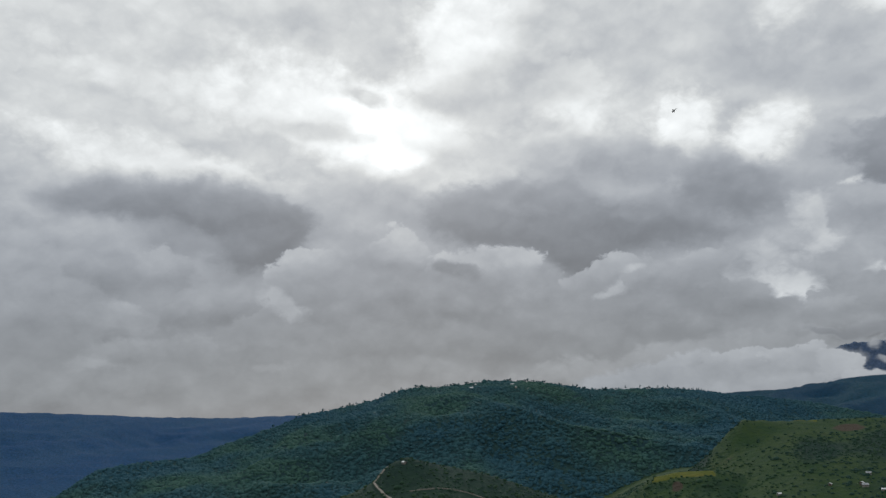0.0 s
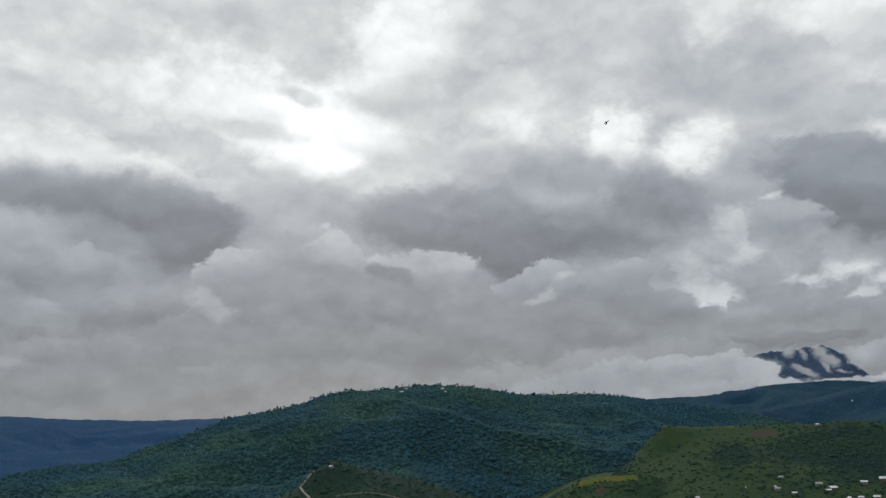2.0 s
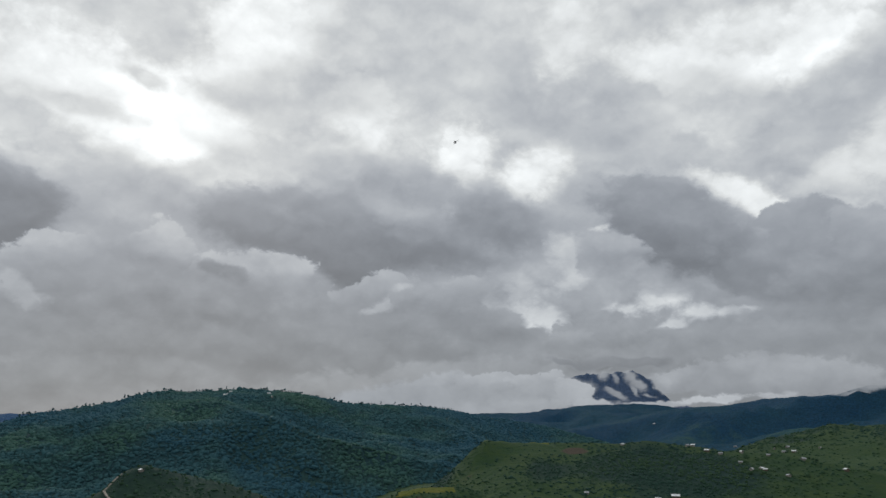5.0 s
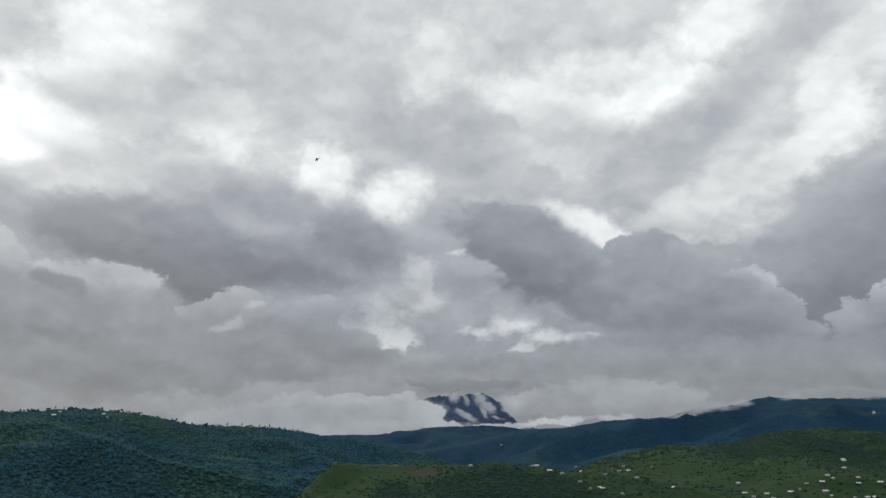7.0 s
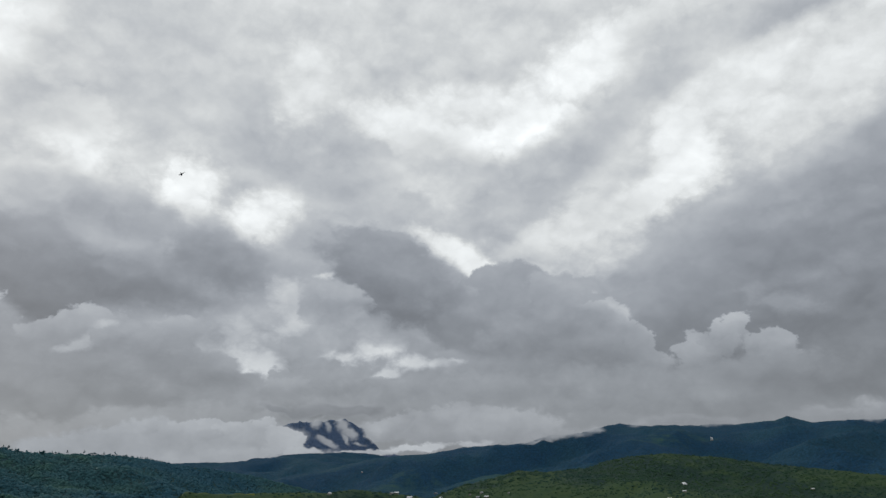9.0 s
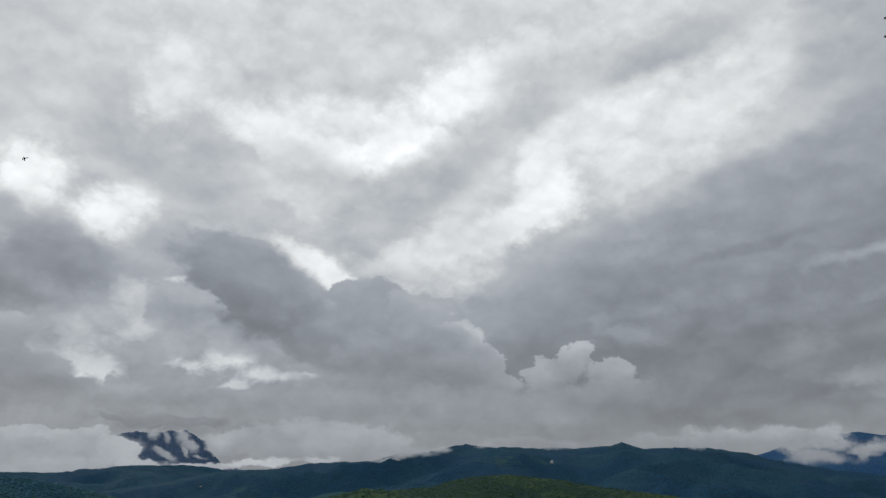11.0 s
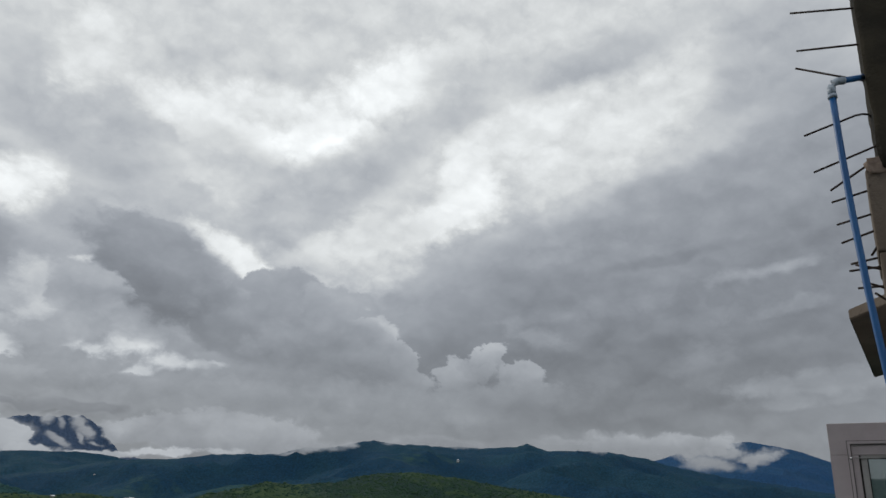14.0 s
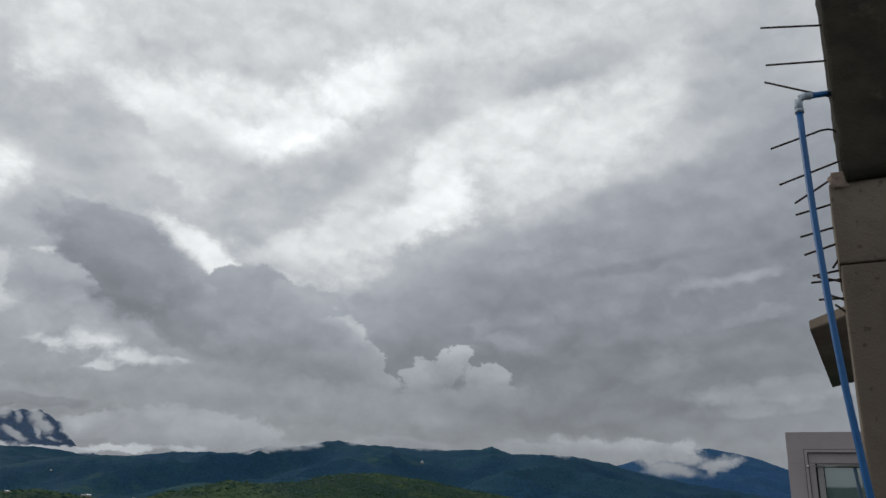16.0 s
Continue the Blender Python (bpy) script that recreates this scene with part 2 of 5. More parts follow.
    cloud(70.1, 27.5, 10.3, 2.8, 25, 0.76, 0.74, 0.80, 0.40, 0.90, 0.00)
    cloud(67.4, 31.8, 6.1, 1.3, 12, 0.40, 0.48, 0.70, 0.70, 0.90, 0.00)
    cloud(60.6, 35.5, 5.9, 1.4, 0, 0.64, 0.66, 0.90, 0.60, 0.80, 0.00)
    cloud(67.9, 35.3, 9.6, 1.5, 10, 0.70, 0.68, 0.90, 0.50, 0.80, 0.00)
    cloud(82.5, 30.8, 6.1, 4.1, 45, 0.42, 0.46, 0.90, 0.40, 0.90, 0.00)
    cloud(50.4, 19.6, 5.2, 1.2, 15, 0.72, 0.70, 0.80, 0.60, 0.90, 0.00)
    cloud(45.5, 16.8, 3.7, 1.0, -10, 0.64, 0.64, 0.80, 0.70, 0.80, 0.00)
    # the flat dark sheet with its lit upper rim
    cloud(73.1, 15.8, 24.8, 6.9, 20, 0.25, 0.34, 0.50, 0.25, 0.97, 0.00)
    cloud(71.7, 11.0, 20.2, 5.6, 2, 0.27, 0.29, 0.60, 0.30, 0.95, 0.00)
    cloud(86.2, 22.2, 9.0, 6.3, 35, 0.25, 0.32, 0.70, 0.20, 0.90, 0.00)
    cloud(67.7, 20.0, 14.1, 2.1, 19, 0.30, 0.38, 0.60, 0.40, 0.85, 0.00)
    cloud(81.8, 24.0, 6.3, 3.1, 30, 0.30, 0.38, 0.80, 0.30, 0.85, 0.00)
    cloud(79.5, 16.4, 4.2, 0.5, 6, 0.40, 0.38, 0.90, 0.80, 0.80, 0.00)
    cloud(80.8, 13.9, 4.5, 0.5, 5, 0.37, 0.36, 0.90, 0.80, 0.70, 0.00)
    cloud(63.4, 17.9, 7.0, 0.7, 14, 0.36, 0.36, 0.90, 0.80, 0.60, 0.00)
    cloud(67.7, 14.4, 9.2, 0.6, 6, 0.34, 0.34, 0.90, 0.80, 0.60, 0.00)
    cloud(73.2, 17.8, 5.8, 0.5, 10, 0.24, 0.24, 0.90, 0.80, 0.70, 0.00)
    cloud(62.6, 12.5, 2.6, 0.8, -20, 0.38, 0.40, 0.80, 0.80, 0.70, 0.00)
    cloud(75.7, 12.1, 6.2, 0.6, 3, 0.23, 0.24, 0.90, 0.70, 0.70, 0.00)
    cloud(71.7, 9.8, 1.6, 2.4, -30, 0.24, 0.26, 0.90, 0.70, 0.60, 0.00)
    cloud(75.2, 10.1, 2.3, 2.0, 40, 0.34, 0.36, 0.90, 0.70, 0.60, 0.00)
    cloud(82.9, 8.9, 7.3, 1.0, 4, 0.43, 0.38, 0.60, 0.60, 0.85, 0.00)
    cloud(80.7, 7.7, 4.7, 0.6, 3, 0.40, 0.36, 0.70, 0.70, 0.80, 0.00)
    cloud(80.5, 10.2, 5.5, 0.5, 4, 0.26, 0.26, 0.80, 0.70, 0.70, 0.00)
    # dark bellies
    cloud(-23.5, 16.7, 5.1, 1.5, 0, 0.28, 0.36, 0.60, 0.50, 0.90, 0.00)
    cloud(-16.2, 16.3, 8.3, 2.7, -6, 0.24, 0.34, 0.60, 0.50, 0.97, 0.00)
    cloud(-13.0, 14.5, 4.3, 2.6, 25, 0.23, 0.28, 0.55, 0.50, 0.95, 0.00)
    cloud(-19.4, 14.1, 3.2, 1.3, 0, 0.32, 0.38, 0.60, 0.60, 0.80, 0.00)
    cloud(-4.0, 17.7, 3.9, 1.7, -20, 0.42, 0.48, 0.80, 0.60, 0.80, 0.00)
    cloud(-1.5, 18.6, 2.6, 1.2, 10, 0.50, 0.54, 0.90, 0.60, 0.70, 0.00)
    cloud(5.5, 16.4, 6.5, 2.5, 10, 0.28, 0.40, 0.50, 0.60, 0.95, 0.00)
    cloud(13.6, 19.4, 7.7, 1.8, -5, 0.38, 0.46, 0.70, 0.60, 0.90, 0.00)
    cloud(2.8, 16.7, 4.5, 1.7, 0, 0.34, 0.42, 0.60, 0.60, 0.90, 0.00)
    cloud(11.5, 15.2, 12.7, 3.0, -4, 0.24, 0.33, 0.60, 0.50, 0.97, 0.00)
    cloud(22.2, 16.5, 5.1, 2.3, -25, 0.27, 0.36, 0.60, 0.60, 0.95, 0.00)
    cloud(11.0, 13.0, 3.4, 2.0, -15, 0.23, 0.26, 0.50, 0.50, 0.90, 0.00)
    cloud(14.1, 17.4, 2.0, 1.4, -5, 0.46, 0.46, 0.90, 0.60, 0.75, 0.00)
    cloud(6.8, 16.5, 2.6, 0.6, -5, 0.34, 0.36, 0.90, 0.80, 0.60, 0.00)
    # bright breaks between the heaps
    cloud(27.4, 11.8, 6.4, 2.9, 12, 0.48, 0.54, 0.80, 0.80, 0.90, 0.00)
    cloud(27.0, 14.1, 1.5, 1.7, 30, 0.60, 0.64, 0.80, 1.00, 0.90, 0.00)
    cloud(27.0, 12.0, 2.6, 0.9, 20, 0.66, 0.64, 0.80, 1.10, 0.90, 0.00)
    cloud(23.6, 11.1, 1.7, 1.1, 40, 0.58, 0.58, 0.80, 1.10, 0.85, 0.00)
    cloud(25.4, 9.2, 2.5, 1.2, -15, 0.78, 0.68, 0.80, 1.10, 0.95, 0.00)
    cloud(24.3, 8.7, 1.1, 0.4, 0, 0.92, 0.80, 0.80, 1.20, 0.90, 0.00)
    cloud(33.6, 10.4, 3.4, 0.9, 10, 0.86, 0.74, 0.80, 1.10, 0.95, 0.00)
    cloud(31.3, 9.9, 1.7, 0.5, -10, 0.80, 0.70, 0.80, 1.20, 0.90, 0.00)
    cloud(37.2, 9.5, 2.5, 0.7, -8, 0.82, 0.72, 0.80, 1.20, 0.95, 0.00)
    cloud(39.5, 9.4, 1.1, 0.4, 25, 0.86, 0.76, 0.80, 1.20, 0.90, 0.00)
    cloud(34.6, 8.6, 1.4, 0.4, 10, 0.92, 0.80, 0.80, 1.20, 0.90, 0.00)
    cloud(35.5, 11.2, 3.8, 0.8, 0, 0.44, 0.48, 0.80, 1.00, 0.80, 0.00)
    cloud(29.1, 10.6, 1.7, 0.5, 10, 0.44, 0.46, 0.80, 1.10, 0.80, 0.00)
    cloud(30.4, 15.6, 1.7, 0.4, 0, 0.84, 0.76, 0.70, 1.00, 0.90, 0.00)
    cloud(21.0, 10.0, 1.9, 0.9, 20, 0.54, 0.54, 0.80, 1.10, 0.80, 0.00)
    # heaped clouds
    cloud(29.5, 18.1, 4.0, 1.9, -5, 0.36, 0.46, 0.35, 0.70, 0.95, 0.50)
    cloud(35.6, 15.1, 7.5, 3.5, -24, 0.25, 0.35, 0.35, 0.60, 1.00, 0.00)
    cloud(34.0, 17.9, 4.0, 1.7, -15, 0.30, 0.38, 0.25, 0.70, 0.90, 0.40)
    cloud(30.4, 13.5, 3.2, 2.1, 5, 0.34, 0.46, 0.18, 0.70, 1.00, 0.50)
    cloud(40.6, 11.6, 4.6, 1.6, -25, 0.28, 0.34, 0.50, 0.60, 0.90, 0.00)
    cloud(43.7, 14.6, 3.5, 2.5, 0, 0.30, 0.43, 0.16, 0.70, 1.00, 0.50)
    cloud(48.1, 13.7, 4.3, 2.4, -12, 0.32, 0.46, 0.14, 0.70, 1.00, 0.50)
    cloud(51.2, 11.6, 4.2, 2.4, -36, 0.29, 0.52, 0.08, 1.20, 1.00, 0.50)
    cloud(53.4, 9.1, 2.5, 1.9, -30, 0.34, 0.46, 0.09, 0.80, 1.00, 0.50)
    cloud(46.3, 10.8, 9.5, 3.4, -18, 0.29, 0.36, 0.50, 0.50, 0.95, 0.40)
    cloud(44.3, 11.7, 3.6, 1.6, 20, 0.35, 0.40, 0.80, 0.70, 0.70, 0.00)
    cloud(51.9, 12.6, 1.1, 0.4, -40, 0.58, 0.62, 0.70, 0.90, 0.80, 0.00)
    cloud(52.8, 14.3, 2.3, 0.4, 5, 0.44, 0.46, 0.80, 1.10, 0.80, 0.00)
    cloud(52.5, 15.1, 1.1, 0.3, 30, 0.46, 0.48, 0.80, 1.10, 0.70, 0.00)
    cloud(57.6, 9.0, 3.6, 2.4, 20, 0.34, 0.46, 0.14, 1.10, 1.00, 0.55)
    cloud(59.3, 10.4, 2.2, 2.0, 0, 0.34, 0.51, 0.10, 0.90, 1.00, 0.55)
    cloud(61.9, 9.3, 2.5, 2.0, -15, 0.33, 0.48, 0.10, 0.90, 1.00, 0.55)
    cloud(60.2, 7.5, 6.2, 2.0, 0, 0.35, 0.40, 0.40, 0.50, 0.90, 0.40)
    cloud(-21.3, 11.6, 4.5, 2.2, 8, 0.28, 0.46, 0.14, 0.60, 0.95, 0.50)
    cloud(-23.7, 11.8, 3.0, 1.8, 0, 0.30, 0.42, 0.20, 0.60, 0.95, 0.50)
    cloud(-22.8, 9.1, 2.3, 1.0, 0, 0.44, 0.50, 0.50, 0.80, 0.80, 0.00)
    cloud(-2.7, 13.1, 3.0, 3.1, 0, 0.31, 0.56, 0.10, 0.70, 1.00, 0.50)
    cloud(-10.1, 11.9, 3.8, 2.5, 18, 0.31, 0.55, 0.10, 0.70, 1.00, 0.50)
    cloud(-6.5, 12.3, 3.3, 2.1, 30, 0.36, 0.42, 0.40, 0.60, 0.80, 0.30)
    cloud(4.5, 11.7, 6.4, 2.5, -4, 0.31, 0.54, 0.12, 0.70, 1.00, 0.50)
    cloud(1.5, 12.0, 2.6, 0.8, -10, 0.26, 0.28, 0.50, 0.90, 0.85, 0.00)
    cloud(-2.7, 9.2, 11.9, 3.1, 0, 0.30, 0.36, 0.50, 0.50, 0.90, 0.40)
    cloud(-11.6, 9.7, 2.3, 0.9, -25, 0.50, 0.52, 0.70, 0.90, 0.85, 0.00)
    cloud(9.5, 8.7, 5.5, 2.3, 0, 0.33, 0.40, 0.30, 0.60, 0.90, 0.40)
    cloud(13.0, 10.9, 5.0, 2.1, 12, 0.31, 0.51, 0.12, 0.70, 0.95, 0.50)
    cloud(13.8, 10.6, 1.7, 0.6, 20, 0.58, 0.60, 0.80, 1.00, 0.80, 0.00)
    cloud(17.8, 8.3, 6.0, 2.4, -10, 0.30, 0.38, 0.30, 0.60, 0.90, 0.30)
    cloud(18.8, 10.7, 3.6, 1.8, 15, 0.38, 0.48, 0.14, 0.70, 0.90, 0.50)
    cloud(-17.2, 8.8, 4.3, 2.1, 10, 0.24, 0.42, 0.12, 0.70, 0.95, 0.50)
    cloud(-22.8, 7.4, 1.8, 0.8, 0, 0.25, 0.29, 0.40, 0.80, 0.90, 0.00)
    cloud(-26.5, 8.4, 3.7, 2.1, 0, 0.32, 0.42, 0.30, 0.60, 0.90, 0.40)
    cloud(1.1, 8.7, 1.3, 0.5, -20, 0.28, 0.29, 0.70, 0.90, 0.70, 0.00)
    cloud(17.1, 10.3, 4.8, 2.1, 0, 0.33, 0.44, 0.14, 0.70, 0.95, 0.50)
    cloud(13.2, 10.1, 1.4, 0.4, 10, 0.56, 0.58, 0.80, 1.00, 0.80, 0.00)
    cloud(14.6, 11.6, 0.9, 0.3, 0, 0.60, 0.60, 0.80, 1.00, 0.80, 0.00)
    cloud(29.4, 7.9, 4.2, 2.0, 0, 0.32, 0.42, 0.12, 0.80, 0.97, 0.50)
    cloud(27.1, 7.3, 2.9, 1.2, 10, 0.33, 0.42, 0.14, 0.80, 0.90, 0.50)
    cloud(33.8, 7.5, 3.8, 1.2, -5, 0.34, 0.43, 0.16, 0.80, 0.90, 0.50)
    cloud(21.7, 8.4, 3.7, 1.8, -10, 0.31, 0.40, 0.20, 0.70, 0.95, 0.40)
    cloud(38.4, 8.4, 2.5, 0.7, 5, 0.40, 0.44, 0.60, 0.90, 0.80, 0.00)
    cloud(42.1, 8.5, 4.9, 1.6, 0, 0.34, 0.38, 0.50, 0.70, 0.85, 0.00)
    # the low grey deck
    cloud(-10.3, 6.4, 23.1, 2.0, 0, 0.33, 0.36, 0.70, 0.60, 0.85, 0.00)
    cloud(-20.2, 6.4, 5.1, 1.1, 0, 0.34, 0.42, 0.40, 0.80, 0.80, 0.00)
    cloud(-12.1, 3.8, 25.1, 1.7, 0, 0.35, 0.36, 0.70, 0.50, 0.90, 0.00)
    cloud(-12.2, 5.2, 1.5, 0.4, 0, 0.42, 0.42, 0.80, 1.00, 0.70, 0.00)
    cloud(-23.8, 5.6, 1.9, 0.6, 0, 0.46, 0.46, 0.80, 1.00, 0.70, 0.00)
    cloud(-2.3, 5.1, 8.1, 0.7, -3, 0.38, 0.38, 0.90, 0.90, 0.60, 0.00)
    cloud(8.1, 5.5, 9.1, 0.9, -4, 0.28, 0.29, 0.80, 0.80, 0.70, 0.00)
    cloud(9.7, 6.7, 11.9, 1.7, 0, 0.32, 0.36, 0.70, 0.60, 0.85, 0.00)
    cloud(30.0, 5.8, 5.0, 0.7, 0, 0.22, 0.24, 0.80, 0.70, 0.90, 0.00)
    cloud(38.3, 6.2, 9.7, 1.8, 0, 0.34, 0.42, 0.40, 0.60, 0.90, 0.00)
    cloud(49.8, 6.6, 13.0, 2.1, 0, 0.34, 0.38, 0.70, 0.50, 0.85, 0.00)
    cloud(41.5, 6.1, 2.4, 0.8, 10, 0.46, 0.46, 0.80, 1.00, 0.60, 0.00)
    cloud(39.3, 7.0, 9.6, 1.9, 0, 0.37, 0.42, 0.60, 0.60, 0.85, 0.00)
    cloud(51.1, 7.1, 10.5, 1.8, 0, 0.36, 0.38, 0.70, 0.50, 0.85, 0.00)
    cloud(67.6, 7.1, 8.0, 1.6, 0, 0.27, 0.31, 0.60, 0.50, 0.85, 0.00)
    cloud(77.3, 6.1, 7.4, 0.8, 2, 0.32, 0.32, 0.80, 0.70, 0.70, 0.00)
    cloud(17.5, 4.3, 12.9, 2.0, 4, 0.36, 0.42, 0.30, 0.60, 0.90, 0.30)


def low_clouds(cloud):
    cloud(25.1, 3.9, 3.9, 1.2, 0, 0.37, 0.42, 0.30, 0.30, 1.00, 0.00)
    cloud(13.7, 3.4, 4.9, 0.8, 3, 0.36, 0.40, 0.40, 0.60, 1.00, 0.00)
    cloud(18.7, 3.7, 7.4, 1.6, 0, 0.37, 0.42, 0.16, 0.70, 1.00, 0.00)
    cloud(23.5, 2.9, 5.6, 0.8, 0, 0.38, 0.40, 0.30, 0.60, 1.00, 0.00)
    cloud(21.8, 4.4, 3.2, 1.1, 0, 0.38, 0.47, 0.10, 0.80, 1.00, 0.00)
    cloud(25.1, 4.3, 3.2, 1.3, 5, 0.38, 0.48, 0.08, 0.90, 1.00, 0.00)
    cloud(27.3, 3.8, 2.1, 1.3, -15, 0.39, 0.50, 0.08, 0.90, 1.00, 0.00)
    cloud(29.0, 2.7, 2.5, 0.5, 0, 0.40, 0.44, 0.25, 0.90, 1.00, 0.00)
    cloud(40.3, 4.9, 8.0, 1.8, 0, 0.33, 0.39, 0.16, 0.60, 1.00, 0.00)
    cloud(35.0, 4.9, 2.6, 1.2, 25, 0.33, 0.41, 0.16, 0.90, 1.00, 0.00)
    cloud(33.5, 4.5, 1.2, 0.6, -30, 0.32, 0.40, 0.40, 1.10, 0.95, 0.00)
    cloud(31.3, 4.9, 0.8, 0.8, 60, 0.26, 0.40, 0.50, 1.20, 0.90, 0.00)
    cloud(31.7, 3.9, 0.7, 0.2, -50, 0.30, 0.38, 0.60, 1.20, 0.80, 0.00)
    cloud(30.2, 4.7, 0.3, 0.6, 20, 0.28, 0.36, 0.70, 1.20, 0.70, 0.00)
    cloud(29.8, 5.4, 0.8, 0.2, 30, 0.28, 0.34, 0.60, 1.20, 0.80, 0.00)
    cloud(32.7, 3.6, 0.9, 0.2, -10, 0.34, 0.42, 0.60, 1.20, 0.80, 0.00)
    cloud(33.3, 3.0, 4.1, 0.4, 0, 0.42, 0.47, 0.30, 1.00, 1.00, 0.00)
    cloud(36.8, 3.3, 3.2, 0.4, 4, 0.56, 0.56, 0.40, 1.00, 1.00, 0.00)
    cloud(40.6, 3.6, 2.0, 0.3, 6, 0.48, 0.48, 0.50, 1.00, 0.90, 0.00)
    cloud(27.1, 5.8, 2.5, 0.4, -12, 0.27, 0.29, 0.50, 1.00, 1.00, 0.00)
    cloud(31.3, 5.9, 5.0, 0.7, 0, 0.26, 0.28, 0.50, 0.90, 1.00, 0.00)
    cloud(31.7, 4.5, 1.4, 0.5, -35, 0.30, 0.40, 0.60, 1.20, 0.85, 0.00)
    cloud(29.3, 5.0, 0.5, 0.6, 0, 0.34, 0.42, 0.60, 1.20, 0.90, 0.00)
    cloud(30.4, 3.6, 1.1, 0.3, -20, 0.34, 0.42, 0.60, 1.20, 0.80, 0.00)
    cloud(25.1, 2.9, 2.8, 0.6, 0, 0.38, 0.42, 0.30, 0.70, 1.00, 0.00)


def crest_clouds(cloud):
    cloud(47.5, 4.3, 2.7, 0.5, 4, 0.32, 0.35, 0.80, 1.10, 0.90, 0.00)
    cloud(45.7, 3.8, 1.5, 0.3, 8, 0.34, 0.36, 0.80, 1.20, 0.70, 0.00)
    cloud(49.4, 4.6, 1.0, 0.3, 0, 0.33, 0.35, 0.80, 1.20, 0.85, 0.00)
    cloud(52.7, 4.7, 1.1, 0.4, 0, 0.33, 0.35, 0.80, 1.20, 0.85, 0.00)
    cloud(56.1, 4.8, 3.7, 0.4, -1, 0.29, 0.32, 0.70, 0.80, 0.95, 0.00)
    cloud(64.8, 4.9, 2.4, 0.4, 0, 0.31, 0.35, 0.70, 1.00, 0.90, 0.00)
    cloud(69.2, 4.9, 4.3, 0.9, 0, 0.31, 0.40, 0.40, 0.90, 1.00, 0.00)
    cloud(73.4, 4.6, 4.6, 1.1, -8, 0.31, 0.42, 0.35, 0.90, 1.00, 0.00)
    cloud(74.9, 3.5, 2.6, 0.7, -10, 0.29, 0.35, 0.70, 1.10, 0.95, 0.00)
    cloud(77.5, 3.9, 2.3, 0.8, 5, 0.31, 0.40, 0.50, 1.10, 0.95, 0.00)
    cloud(76.0, 4.1, 2.6, 0.8, 0, 0.31, 0.39, 0.60, 1.10, 0.95, 0.00)


CLOUDS = cloud_group("cloud_cover", high_clouds, None)
LOW_CLOUDS = cloud_group("low_cloud", low_clouds, 0.40)
CREST_CLOUDS = cloud_group("crest_cloud", crest_clouds, 0.36)
SUN_BEARING, SUN_RISE = -2.0, 24.0
world = bpy.data.worlds.new("overcast_sky")
scene.world = world
world.use_nodes = True
net = Net(world.node_tree)
world.node_tree.nodes.clear()
ray = net.node("ShaderNodeTexCoord").outputs["Generated"]
clear = net.node("ShaderNodeTexSky", dict(sky_type="NISHITA", sun_disc=False, sun_elevation=radians(SUN_RISE),
                                          sun_rotation=radians(SUN_BEARING)))
cover = net.node("ShaderNodeGroup", dict(node_tree=CLOUDS), Way=ray)
b1 = net.node("ShaderNodeBackground", None, Color=clear.outputs[0], Strength=0.06)
b2 = net.node("ShaderNodeBackground", None, Color=cover.outputs["Colour"], Strength=1.0)
mixed = net.node("ShaderNodeMixShader", None, i0=0.97, i1=b1.outputs[0], i2=b2.outputs[0])
net.node("ShaderNodeOutputWorld", None, Surface=mixed.outputs[0])

sun = new("sun", bpy.data.lights.new("sun", "SUN"))
sun.data.energy, sun.data.angle, sun.data.color = 0.9, radians(14), (1.0, 0.95, 0.88)
sun.matrix_world = look(Vector((0, 0, 0)), -toward(SUN_BEARING, SUN_RISE))


# ---- materials ----
def surface(name, build, rough=0.8, metal=0.0, bump=0.0, spec=0.3):
    """build(net, object_place) gives colour, height."""
    m = bpy.data.materials.new(name)
    m.use_nodes = True
    n = Net(m.node_tree)
    shader = m.node_tree.nodes["Principled BSDF"]
    at = n.node("ShaderNodeTexCoord").outputs["Object"]
    colour, height = build(n, at)
    n.put(shader.inputs["Base Color"], colour)
    n.put(shader.inputs["Roughness"], rough)
    n.put(shader.inputs["Metallic"], metal)
    n.put(shader.inputs["Specular IOR Level"], spec)
    if bump and height is not None:
        b = n.node("ShaderNodeBump", None, Strength=1.0, Distance=bump, Height=height)
        n.put(shader.inputs["Normal"], b.outputs[0])
    return m


def two_scale(a, b, big, small, share=0.5):
    def build(n, at):
        x = n.noise(at, big, 3.0)
        y = n.noise(at, small, 4.0, 0.6)
        f = n.math("ADD", n.math("MULTIPLY", n.span(x, 0.35, 0.65), 1 - share), n.math("MULTIPLY", n.span(y, 0.3, 0.7), share))
        return n.mix(f, a, b), y
    return build


